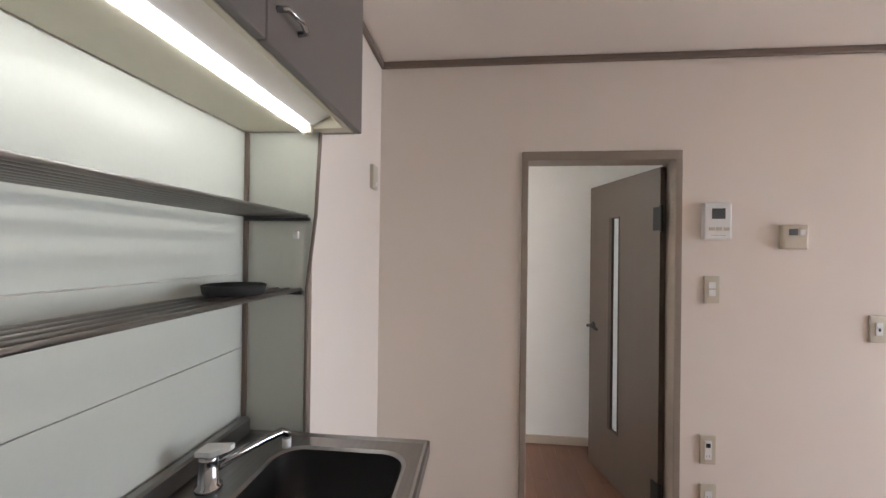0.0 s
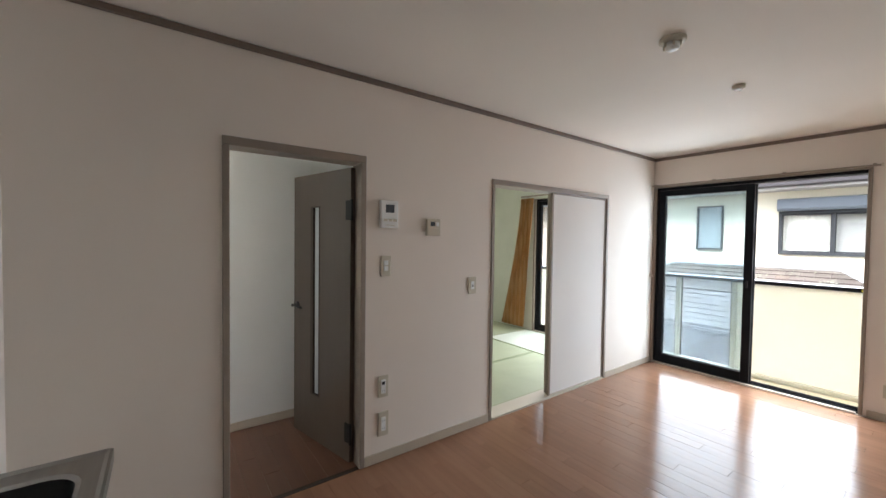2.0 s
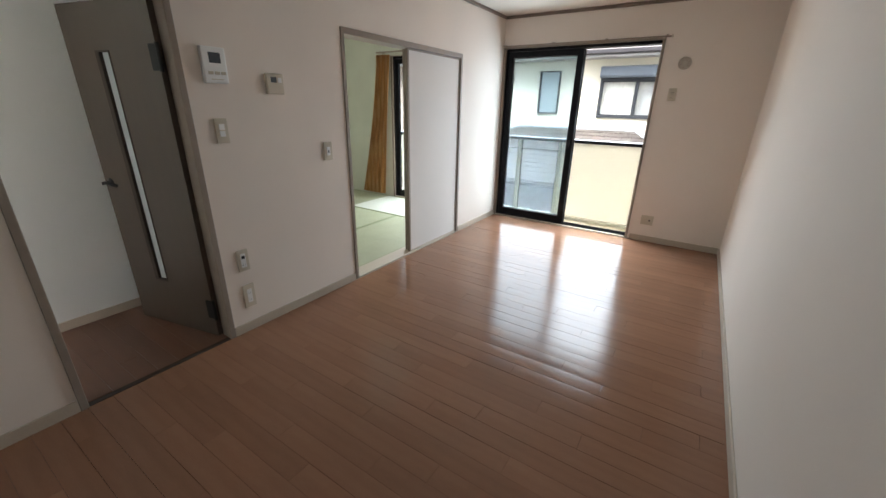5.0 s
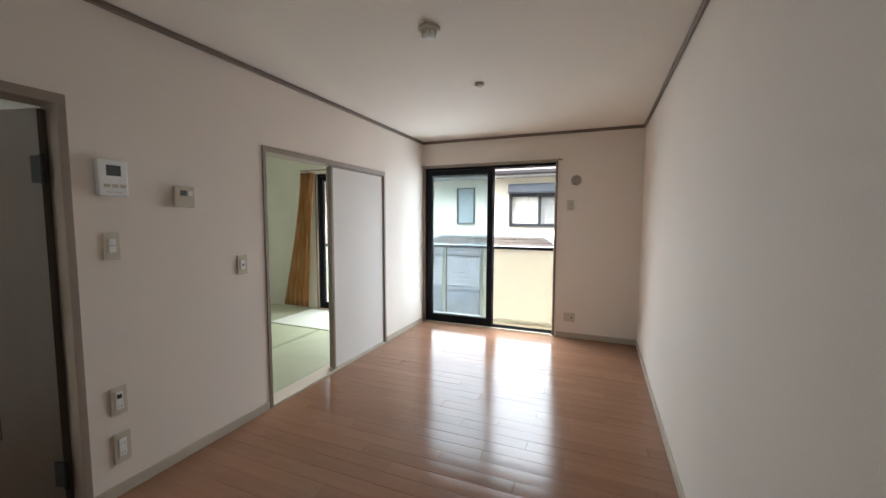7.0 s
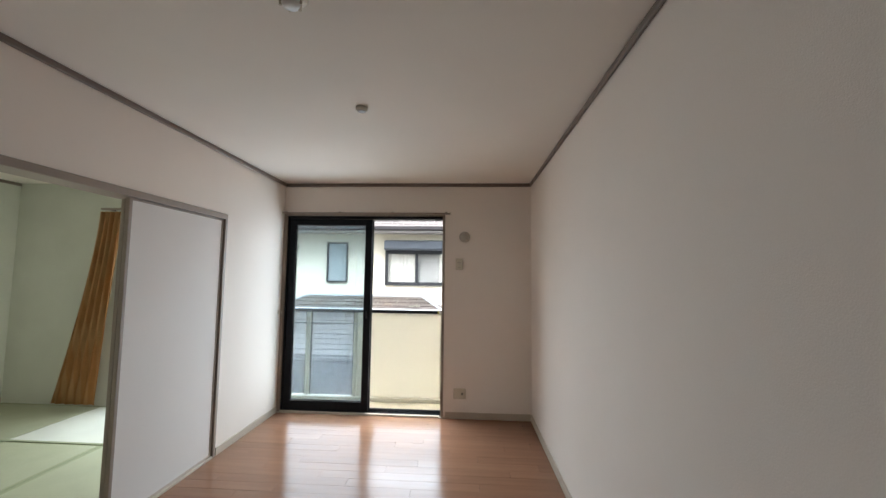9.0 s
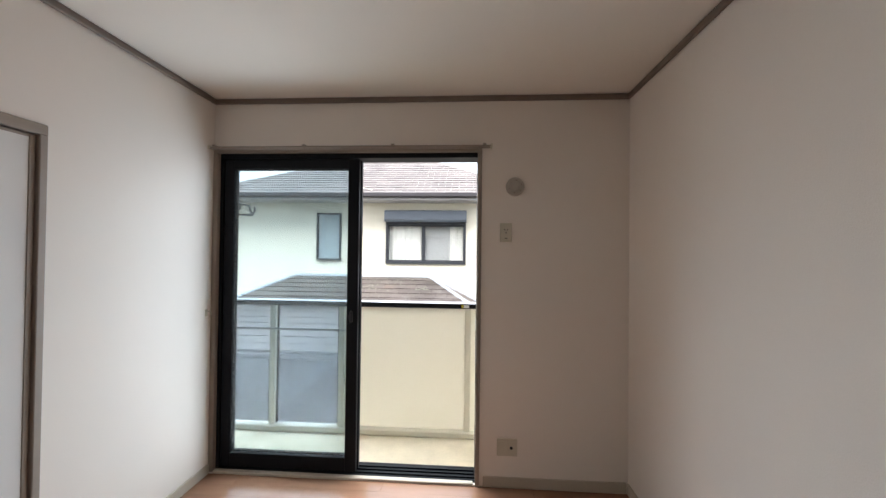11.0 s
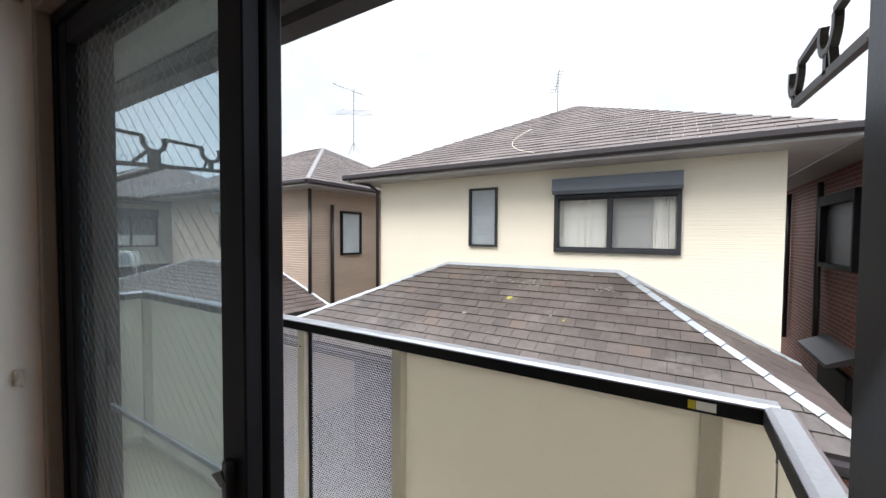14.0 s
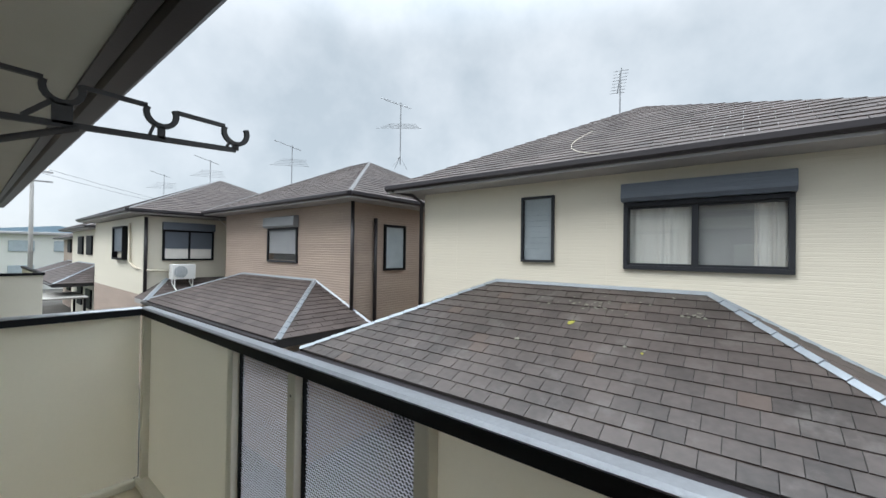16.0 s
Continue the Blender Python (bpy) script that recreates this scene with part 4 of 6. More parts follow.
def tile_mesh(tiles, origin):
    verts, faces = [], []
    for p0, p1, p2, p3, nrm in tiles:
        k = len(verts)
        verts += [tuple(p - origin) for p in (p0, p1, p2, p3, p0 - nrm * 0.0145, p1 - nrm * 0.0145)]
        faces += [(k, k + 1, k + 2, k + 3), (k, k + 4, k + 5, k + 1), (k, k + 3, k + 4), (k + 1, k + 5, k + 2)]
    me = bpy.data.meshes.new("slates")
    me.from_pydata(verts, [], faces)
    return me


def slates(parent, faces, rnd, material=None, name="slate_cover"):
    tiles = []
    for f in faces:
        tiles += shingle_tiles(*f, rnd=rnd)
    me = tile_mesh(tiles, ORIGIN[parent])
    me.materials.append(material or M_SLATE)
    ob = new(name, me)
    ob.parent = parent
    return tagged(ob, "overlapping brown-grey roof slates", kind="stuff")


def cap(parent, p, q, w=0.09, material=None, steps=0):
    """A folded flashing along a hip or ridge."""
    p, q = Vector(p), Vector(q)
    d = (q - p).normalized()
    s = d.cross(Vector((0, 0, 1))).normalized()
    n = max(1, steps)
    for i in range(n):
        bm = bmesh.new()
        a, b = p + (q - p) * (i / n), p + (q - p) * ((i + 1) / n - (0.0025 if n > 1 else 0.0))
        o = Vector((0, 0, 0.022))
        lo, hi = (0.008 if n > 1 else 0), 0
        dz = Vector((0, 0, lo))
        prism(bm, [a + o - s * w + Vector((0, 0, -w * 0.36)) + dz, a + o + Vector((0, 0, 0.010)) + dz, a + o + s * w + Vector((0, 0, -w * 0.36)) + dz, a + o - Vector((0, 0, 0.02))], b - a - dz * 0.9)
        part("hip_flashing", bm, material or M_FLASH, parent, "grey metal flashing")


def hip_roof(parent, x0, x1, y0, y1, ze, slope, rnd, thick=0.14, visible=("front", "left", "right"), ridge_axis=None, caps=None):
    """A hipped roof over eaves x0..x1, y0..y1 at height ze."""
    w, d = x1 - x0, y1 - y0
    r = min(w, d) / 2
    if w >= d:
        r1, r2 = Vector((x0 + r, y0 + r, ze + r * slope)), Vector((x1 - r, y0 + r, ze + r * slope))
    else:
        r1, r2 = Vector((x0 + r, y0 + r, ze + r * slope)), Vector((x0 + r, y1 - r, ze + r * slope))
    A, B, C, D = (Vector(p) for p in ((x0, y0, ze), (x1, y0, ze), (x1, y1, ze), (x0, y1, ze)))
    bm = bmesh.new()
    v = {k: bm.verts.new(p - Vector((0, 0, 0.004))) for k, p in (("A", A), ("B", B), ("C", C), ("D", D), ("r1", r1), ("r2", r2))}
    lowv = {k: bm.verts.new(p - Vector((0, 0, thick))) for k, p in (("A", A), ("B", B), ("C", C), ("D", D))}
    if w >= d:
        quads = [("A", "B", "r2", "r1"), ("B", "C", "r2"), ("C", "D", "r1", "r2"), ("D", "A", "r1")]
        fs = {"front": (A, B, r2, r1), "right": (B, C, r2, r2), "left": (D, A, r1, r1)}
        hips = [(A, r1), (B, r2), (r1, r2), (C, r2), (D, r1)]
    else:
        quads = [("A", "B", "r1"), ("B", "C", "r2", "r1"), ("C", "D", "r2"), ("D", "A", "r1", "r2")]
        fs = {"front": (A, B, r1, r1), "right": (B, C, r2, r1), "left": (D, A, r1, r2)}
        hips = [(A, r1), (B, r1), (r1, r2), (C, r2), (D, r2)]
    for q in quads:
        bm.faces.new([v[k] for k in q])
    for p, q in (("A", "B"), ("B", "C"), ("C", "D"), ("D", "A")):
        bm.faces.new((v[p], lowv[p], lowv[q], v[q]))
    bm.faces.new([lowv[k] for k in "DCBA"])
    roof = part("roof", bm, M_FASCIA, parent, "hipped slate roof with grey eaves")
    slates(roof, [fs[k] for k in visible], rnd)
    for p, q in (caps if caps is not None else hips):
        cap(roof, p, q, 0.05, M_HIP)
    for p, q in ((A, B), (B, C), (D, A)):
        g = bmesh.new()
        out = Vector((0, 0, 1)).cross(q - p).normalized() * -1
        prism(g, [p + Vector((0, 0, -0.005)), p + out * 0.09 + Vector((0, 0, -0.005)), p + out * 0.09 + Vector((0, 0, -0.07)), p + out * 0.05 + Vector((0, 0, -0.10)), p + Vector((0, 0, -0.10))], q - p)
        part("gutter", g, M_BROWNMETAL, parent, "dark gutter along the eaves")
    return roof


def lean_roof(parent, x0, x1, rx0, rx1, ywall, yeave, zr, ze, rnd, singles=False):
    """A low hipped roof against a wall: eaves x0..x1 at yeave, top rx0..rx1 at the wall."""
    A, B = Vector((x0, yeave, ze)), Vector((x1, yeave, ze))
    P, Q = Vector((rx0, ywall, zr)), Vector((rx1, ywall, zr))
    A2, B2 = Vector((x0, ywall, ze)), Vector((x1, ywall, ze))
    bm = bmesh.new()
    vs = [bm.verts.new(p - Vector((0, 0, 0.004))) for p in (A, B, Q, P, A2, B2)]
    ls = [bm.verts.new(p - Vector((0, 0, 0.16))) for p in (A, B, B2, A2)]
    for q in ((0, 1, 2, 3), (1, 5, 2), (4, 0, 3)):
        bm.faces.new([vs[i] for i in q])
    bm.faces.new((vs[0], ls[0], ls[1], vs[1]))
    bm.faces.new((vs[1], ls[1], ls[2], vs[5]))
    bm.faces.new((vs[4], ls[3], ls[0], vs[0]))
    bm.faces.new(ls[::-1])
    bm.faces.new((vs[4], vs[3], vs[2], vs[5], ls[2], ls[3]))
    roof = part("lower_roof", bm, M_BED, parent, "low hipped slate roof over the ground floor")
    slates(roof, [(B, B2, Q, Q), (A2, A, P, P)] + ([] if singles else [(A, B, Q, P)]), rnd)
    cap(roof, A, P, 0.06, M_FLASH, 14)
    cap(roof, B, Q, 0.06, M_FLASH, 14)
    fl = bmesh.new()
    prism(fl, [P + Vector((0, -0.06, -0.01)), P + Vector((0, -0.006, 0.035)), P + Vector((0, -0.006, -0.03))], Q - P)
    part("wall_flashing", fl, M_FLASH, roof, "grey flashing along the wall")
    for u, w in ((P, A2), (Q, B2)):
        fl = bmesh.new()
        prism(fl, [u + Vector((0, -0.05, 0.0)), u + Vector((0, -0.006, 0.04)), u + Vector((0, -0.006, -0.01))], w - u)
        part("wall_flashing", fl, M_FLASH, roof, "grey flashing along the wall")
    g = bmesh.new()
    prism(g, [A + Vector((0, 0, -0.03)), A + Vector((0, -0.10, -0.03)), A + Vector((0, -0.10, -0.08)), A + Vector((0, -0.05, -0.12)), A + Vector((0, 0, -0.12))], B - A)
    part("gutter", g, M_BROWNMETAL, parent, "dark gutter along the eaves")
    return roof, (A, B, Q, P)


def house_body(parent, x0, x1, y0, y1, z0, z1, material, holes=()):
    part("side_wall", box(bmesh.new(), x0, x0 + 0.15, y0 + 0.15, y1, z0, z1), material, parent)
    part("side_wall", box(bmesh.new(), x1 - 0.15, x1, y0 + 0.15, y1, z0, z1), material, parent)
    part("back_wall", box(bmesh.new(), x0 + 0.15, x1 - 0.15, y1 - 0.15, y1, z0, z1), material, parent)
    return part("front_wall", slab_with_holes(bmesh.new(), "y", y0, y0 + 0.15, x0, x1, z0, z1, holes), material, parent)


def front_window(parent, x0, x1, z0, z1, y, style):
    """A window in a wall that faces us; style: slide, louvre, shut."""
    fr = bmesh.new()
    t = 0.036 if style == "louvre" else 0.055
    yo = y - 0.05
    for a in ((x0, x1, z0, z0 + t), (x0, x1, z1 - t, z1), (x0, x0 + t, z0 + t, z1 - t), (x1 - t, x1, z0 + t, z1 - t)):
        box(fr, a[0], a[1], yo, y + 0.10, a[2], a[3], 0.004)
    w = part("window", fr, M_FRAME, parent, "dark aluminium window")
    if style == "louvre":
        lb = bmesh.new()
        n = 11
        for i in range(n):
            zc = z0 + t + (z1 - z0 - 2 * t) * (i + 0.5) / n
            obox(lb, pose((x0 + x1) / 2, y + 0.01, zc, -76, 0, 0), x1 - x0 - 2 * t - 0.004, (z1 - z0 - 2 * t) / n * 1.06, 0.006)
        part("louvre", lb, M_LOUVRE, w, "grey glass louvre slats")
        return w
    xm = x0 + (x1 - x0) * 0.47
    zt = z1 - t
    if style == "shut":
        zs = z0 + t + (z1 - z0) * 0.20
        part("roller_shutter", box(bmesh.new(), x0 + t, x1 - t, y + 0.0, y + 0.02, zs, zt), M_SHUTTER_PALE, w, "half-lowered roller shutter")
        zt = zs - 0.002
    if style != "shut":
        mb = bmesh.new()
        box(mb, xm - 0.035, xm + 0.035, y - 0.01, y + 0.06, z0 + t, z1 - t, 0.003)
        part("mullion", mb, M_FRAME, w)
        for a, b in ((x0 + t, xm - 0.035), (xm + 0.035, x1 - t)):
            for za in (z0 + t, z1 - t - 0.03):
                part("sash_rail", box(bmesh.new(), a, b, y + 0.0, y + 0.04, za, za + 0.03), M_FRAME, w)
    for a, b in ((x0 + t, xm), (xm, x1 - t)):
        part("pane", box(bmesh.new(), a, b, y + 0.028, y + 0.034, z0 + t, zt), M_PANE, w)
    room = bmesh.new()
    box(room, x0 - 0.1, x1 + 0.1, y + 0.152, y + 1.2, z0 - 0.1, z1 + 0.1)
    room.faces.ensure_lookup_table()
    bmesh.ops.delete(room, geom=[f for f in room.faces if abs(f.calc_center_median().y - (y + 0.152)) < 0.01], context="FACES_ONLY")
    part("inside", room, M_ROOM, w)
    if style == "slide":
        part("blind", box(bmesh.new(), xm + 0.03, x0 + (x1 - x0) * 0.805, y + 0.125, y + 0.13, z0 + t, z1 - t), M_BLIND, w, "grey blind")
        for a, b in ((x0 + t, xm - 0.03), (x0 + (x1 - x0) * 0.80, x1 - t)):
            cb = bmesh.new()
            prev = None
            n = 40
            for i in range(n + 1):
                xx = a + (b - a) * i / n
                yy = y + 0.11 + 0.018 * math.sin(i * 1.15) * (0.5 + 0.5 * math.sin(i * 0.31 + 1))
                cur = (cb.verts.new((xx, yy, z0 + t)), cb.verts.new((xx, yy, z1 - t)))
                if prev:
                    cb.faces.new((prev[0], cur[0], cur[1], prev[1]))
                prev = cur
            part("curtain", cb, M_CLOTH, w, "white curtain", True)
    return w


def shutter_box(parent, x0, x1, z0, z1, y, depth=0.17, material=None):
    bm = bmesh.new()
    prism(bm, [(x0, y, z0), (x0, y - depth * 0.75, z0), (x0, y - depth, z0 + 0.05), (x0, y - depth * 0.9, z1 - 0.03), (x0, y, z1)], (x1 - x0, 0, 0))
    return part("shutter_box", bm, material or M_SHUTTER, parent, "roller shutter box")


def downpipe(parent, pts, r=0.035):
    return part("downpipe", tube(bmesh.new(), pts, r, 8), M_BROWNMETAL, parent, "dark rain pipe", True)


def antenna(x, y, z, h, label, turn_deg=20, small=False):
    t = thing("tv_antenna", (x, y, z), label, "antenna", "rooftop antennas")
    part("mast", tube(bmesh.new(), [(x, y, z), (x, y, z + h)], 0.017, 6), M_ANT, t)
    a = radians(turn_deg)
    d, s = Vector((math.cos(a), math.sin(a), 0)), Vector((-math.sin(a), math.cos(a), 0))
    if small:
        bm = bmesh.new()
        c = Vector((x, y, z + h - 0.22))
        tube(bm, [c + Vector((-0.06, 0, -0.26)), c + Vector((0.03, 0, 0.30))], 0.012, 5)
        for i in range(8):
            p = c + Vector((-0.06 + 0.012 * i, 0, -0.25 + 0.07 * i))
            tube(bm, [p - d * 0.15, p + d * 0.15], 0.007, 4)
        part("elements", bm, M_ANT, t)
    else:
        bm = bmesh.new()
        c = Vector((x, y, z + h * 0.62))
        tube(bm, [c - d * 0.55 - Vector((0, 0, 0.26)), c + d * 0.55 + Vector((0, 0, 0.26))], 0.013, 5)
        for i, w in enumerate((0.75, 0.66, 0.6, 0.54, 0.5)):
            p = c + d * (-0.5 + 0.25 * i) + Vector((0, 0, -0.24 + 0.12 * i))
            tube(bm, [p - s * w, p + s * w], 0.008, 4)
        part("vhf_elements", bm, M_ANT, t)
        bm = bmesh.new()
        c = Vector((x, y, z + h * 0.95))
        tube(bm, [c + s * 0.7 + Vector((0, 0, 0.26)), c - s * 0.35 - Vector((0, 0, 0.10))], 0.015, 5)
        for i in range(10):
            p = c + s * (0.65 - 0.1 * i) + Vector((0, 0, 0.25 - 0.034 * i))
            tube(bm, [p - d * 0.12, p + d * 0.12], 0.006, 4)
        part("uhf_elements", bm, M_ANT, t)
        bm = bmesh.new()
        for k in range(4):
            b = a + math.pi / 4 + k * math.pi / 2
            tube(bm, [(x + 0.3 * math.cos(b), y + 0.3 * math.sin(b), z - 0.12), (x, y, z + 0.3)], 0.009, 4)
        part("foot", bm, M_ANT, t)
    return t


M_SHUTTER_PALE = lines_bump(mat("shutter_pale_grey", (0.27, 0.28, 0.29), 0.45, var=0.05), "Z", 0.04, 0.004)
M_BLIND = mat("grey_blind", (0.42, 0.41, 0.40), 0.8, var=0.04, scale=2)
rnd = random.Random(5)
HY = 11.10                               # front walls of the row
# cream house opposite
cream = thing("house_cream", (-0.6, HY, GZ), "cream siding house with brown slate hip roofs", "house", "houses across the way")
house_body(cream, -3.78, 2.695, HY, 17.8, GZ, 2.55, M_CREAM, [(-0.10, 1.59, 1.23, 2.06), (-1.65, -1.14, 1.27, 2.27)])
hip_roof(cream, -4.29, 3.19, 10.59, 18.4, 2.65, 0.50, rnd, caps=[])
front_window(cream, -0.125, 1.612, 1.19, 2.09, HY, "slide")
shutter_box(cream, -0.135, 1.622, 2.095, 2.36, HY)
front_window(cream, -1.665, -1.119, 1.25, 2.285, HY, "louvre")
roof_c, face_c = lean_roof(cream, -4.17, 2.89, -2.12, 0.845, HY, 8.69, 0.915, -0.13, rnd, singles=True)
# The near-black colour stands in for the shade under the lower roof.
part("ground_floor", box(bmesh.new(), -3.65, 2.45, 10.2, HY - 0.002, GZ, -0.33), M_BROWNMETAL, cream)
downpipe(cream, [(-4.17, 10.57, 2.56), (-3.90, 10.87, 2.48), (-3.82, 11.05, 2.36), (-3.82, 11.05, 0.2)])
for x in (-2.98, -0.36):
    part("siding_joint", box(bmesh.new(), x - 0.004, x + 0.004, HY - 0.003, HY - 0.0005, 0.9, 2.5), M_CREAM, cream)
antenna(-1.08, 14.7, 4.30, 1.25, "slim upright antenna on the cream house", 15, True)
cb = bmesh.new()
tube(cb, [(x, y, 2.65 + 0.5 * (y - 10.59) + 0.03) for x, y in ((-0.96, 12.4), (-1.03, 12.1), (-1.06, 11.8), (-1.02, 11.5), (-0.92, 11.25), (-0.75, 11.0), (-0.55, 10.82), (-0.34, 10.68))], 0.004, 6)
single("roof_cable", cb, M_IVORY, "loose pale antenna cable lying on the slates", "cable")

# brown house
brown = thing("house_brown", (-9.6, HY, GZ), "brown tile siding house with slate hip roofs", "house", "houses across the way")
house_body(brown, -12.9, -6.00, HY, 17.0, GZ, 2.56, M_BROWN, [(-9.9, -8.4, 1.10, 1.96)])
hip_roof(brown, -13.44, -5.46, 10.59, 17.5, 2.68, 0.50, rnd)
front_window(brown, -9.96, -8.34, 1.04, 2.01, HY, "shut")
shutter_box(brown, -9.98, -8.32, 2.02, 2.345, HY, 0.17, M_SHUTTER_PALE)
lean_roof(brown, -13.3, -5.32, -11.53, -7.50, HY, 8.94, 0.617, -0.216, rnd)
part("ground_floor", box(bmesh.new(), -12.8, -5.9, 9.5, HY - 0.002, GZ, -0.42), M_BROWN, brown)
sw = bmesh.new()
for a in ((12.06, 12.82, 0.90, 0.96), (12.06, 12.82, 2.01, 2.07), (12.06, 12.12, 0.96, 2.01), (12.76, 12.82, 0.96, 2.01)):
    box(sw, -5.999, -5.94, a[0], a[1], a[2], a[3], 0.004)
side_w = part("window", sw, M_ALU, brown, "narrow side window")
part("pane", box(bmesh.new(), -5.998, -5.985, 12.12, 12.76, 0.96, 2.01), M_LOUVRE, side_w)
downpipe(brown, [(-5.95, 11.05, 2.55), (-5.95, 11.05, -0.2)], 0.045)
downpipe(brown, [(-5.94, 11.75, 2.2), (-5.94, 11.75, -0.6)], 0.045)
antenna(-8.2, 14.8, 4.40, 2.15, "tall branched television antenna on the brown house", 128)

# Out of view: added to keep light from behind out of the alley.
plain("alley_light_block", -5.99, -3.79, 14.6, 14.75, GZ, 2.4, M_BROWN, "unseen plain wall added to block light in the alley between two houses", "wall")

# second cream house, standing further forward
cream2 = thing("house_cream_far", (-18.5, 12.0, GZ), "cream house with a brown plinth and slate hip roof", "house", "houses across the way")
X2, Y2 = -14.2, 9.10
body2 = box(bmesh.new(), -21.5, X2, Y2, 16.5, -0.15, 2.45)
part("wall", body2, M_CREAM, cream2)
part("ground_floor", box(bmesh.new(), -21.5, X2 + 0.002, Y2 - 0.002, 16.5, GZ, -0.151), M_BROWN, cream2, "brown tiled ground floor")
hip_roof(cream2, -22.0, X2 + 0.5, Y2 - 0.5, 17.0, 2.62, 0.46, rnd, visible=("front", "right"))
downpipe(cream2, [(X2 + 0.06, Y2 + 0.05, 2.4), (X2 + 0.06, Y2 + 0.05, -0.3)], 0.05)


def side_window(parent, x, y0, y1, z0, z1, shutter):
    fb = bmesh.new()
    for a in ((y0, y1, z0, z0 + 0.06), (y0, y1, z1 - 0.06, z1), (y0, y0 + 0.06, z0 + 0.06, z1 - 0.06), (y1 - 0.06, y1, z0 + 0.06, z1 - 0.06), ((y0 + y1) / 2 - 0.03, (y0 + y1) / 2 + 0.03, z0 + 0.06, z1 - 0.06)):
        box(fb, x + 0.001, x + 0.07, a[0], a[1], a[2], a[3], 0.004)
    w = part("window", fb, M_ALU, parent, "dark window with its shutter half down")
    part("pane", box(bmesh.new(), x + 0.002, x + 0.02, y0 + 0.06, y1 - 0.06, z0 + 0.06, z1 - 0.06), M_LOUVRE, w)
    part("curtain", box(bmesh.new(), x + 0.0205, x + 0.026, y0 + 0.08, y1 - 0.08, z0 + 0.06, z0 + 0.40), M_CLOTH, w, "pale curtain low in the window")
    if shutter:
        part("roller_shutter", box(bmesh.new(), x + 0.03, x + 0.05, y0 + 0.06, y1 - 0.06, z0 + (z1 - z0) * 0.40, z1 - 0.06), M_SHUTTER, w)
        bx = bmesh.new()
        box(bx, x + 0.001, x + 0.17, y0 - 0.01, y1 + 0.01, z1 + 0.001, z1 + 0.26, 0.012)
        part("shutter_box", bx, M_SHUTTER, w)
    return w


side_window(cream2, X2, 9.61, 11.18, 0.98, 2.02, True)
fw = bmesh.new()
for a in ((-17.6, -16.1, 0.95, 1.02), (-17.6, -16.1, 2.10, 2.17), (-17.6, -17.53, 1.02, 2.10), (-16.17, -16.1, 1.02, 2.10)):
    box(fw, a[0], a[1], Y2 - 0.16, Y2 - 0.003, a[2], a[3], 0.004)
w2 = part("window", fw, M_ALU, cream2, "dark window")
part("roller_shutter", box(bmesh.new(), -17.53, -16.17, Y2 - 0.10, Y2 - 0.003, 1.25, 2.10), M_SHUTTER, w2)
downpipe(cream2, [(-15.6, Y2 - 0.06, 2.25), (-15.6, Y2 - 0.06, 0.9), (-14.9, Y2 - 0.06, 0.72), (X2 + 0.1, Y2 + 0.1, 0.66), (X2 + 0.1, 10.2, 0.62)], 0.04).data.materials[0] = M_IVORY
# its lower roof on our side, with the air conditioner standing on it
A_, B_ = Vector((X2 + 1.15, 8.9, -0.20)), Vector((X2 + 1.15, 12.4, -0.20))
C_, D_ = Vector((X2, 11.6, 0.36)), Vector((X2, 9.75, 0.36))
bm = bmesh.new()
q = [bm.verts.new(p) for p in (A_, B_, C_, D_, A_ - Vector((0, 0, 0.15)), B_ - Vector((0, 0, 0.15)), Vector((X2, 12.4, -0.35)), Vector((X2, 8.9, -0.35)), Vector((X2, 12.4, -0.20)), Vector((X2, 8.9, -0.20)))]
for f in ((0, 1, 2, 3), (0, 4, 5, 1), (1, 5, 6, 8), (0, 9, 7, 4), (0, 3, 9), (1, 8, 2), (4, 7, 6, 5)):
    bm.faces.new([q[i] for i in f])
low2 = part("lower_roof", bm, M_FASCIA, cream2, "low slate roof")
slates(low2, [(B_, A_, D_, C_), (A_, Vector((X2, 8.9, -0.20)), D_, D_)], rnd)
cap(low2, A_, D_, 0.08)
part("ground_floor_bay", box(bmesh.new(), X2 + 0.003, X2 + 0.8, 9.3, 12.2, GZ, -0.352), M_BROWN, cream2)
ac = thing("air_conditioner_unit", (X2 + 0.5, 10.15, 0.12), "white outdoor air conditioner unit on a stand", "air conditioner")
part("case", box(bmesh.new(), X2 + 0.28, X2 + 0.62, 9.74, 10.42, 0.36, 0.86, 0.015), M_PLASTIC, ac)
fb = bmesh.new()
lathe(fb, (X2 + 0.621, 9.98, 0.61), (1, 0, 0), [(0, 0.20), (0.012, 0.20), (0.014, 0.18)], 24)
grille = part("fan_grille", fb, M_LOUVRE, ac, "round grey fan grille")
rb = bmesh.new()
for r in (0.05, 0.095, 0.14, 0.185):
    tube(rb, [(X2 + 0.640, 9.98 + r * math.cos(k * math.pi / 10), 0.61 + r * math.sin(k * math.pi / 10)) for k in range(21)], 0.007, 4)
part("rings", rb, M_PLASTIC, grille)
for y in (9.82, 10.34):
    lb = bmesh.new()
    tube(lb, [(X2 + 0.58, y, 0.36), (X2 + 0.58, y, 0.06)], 0.022, 6)
    tube(lb, [(X2 + 0.32, y, 0.36), (X2 + 0.32, y, 0.19)], 0.022, 6)
    tube(lb, [(X2 + 0.20, y, 0.25), (X2 + 0.85, y, -0.03)], 0.022, 6)
    part("stand", lb, M_PLASTIC, ac, "white stand")
hang = bmesh.new()
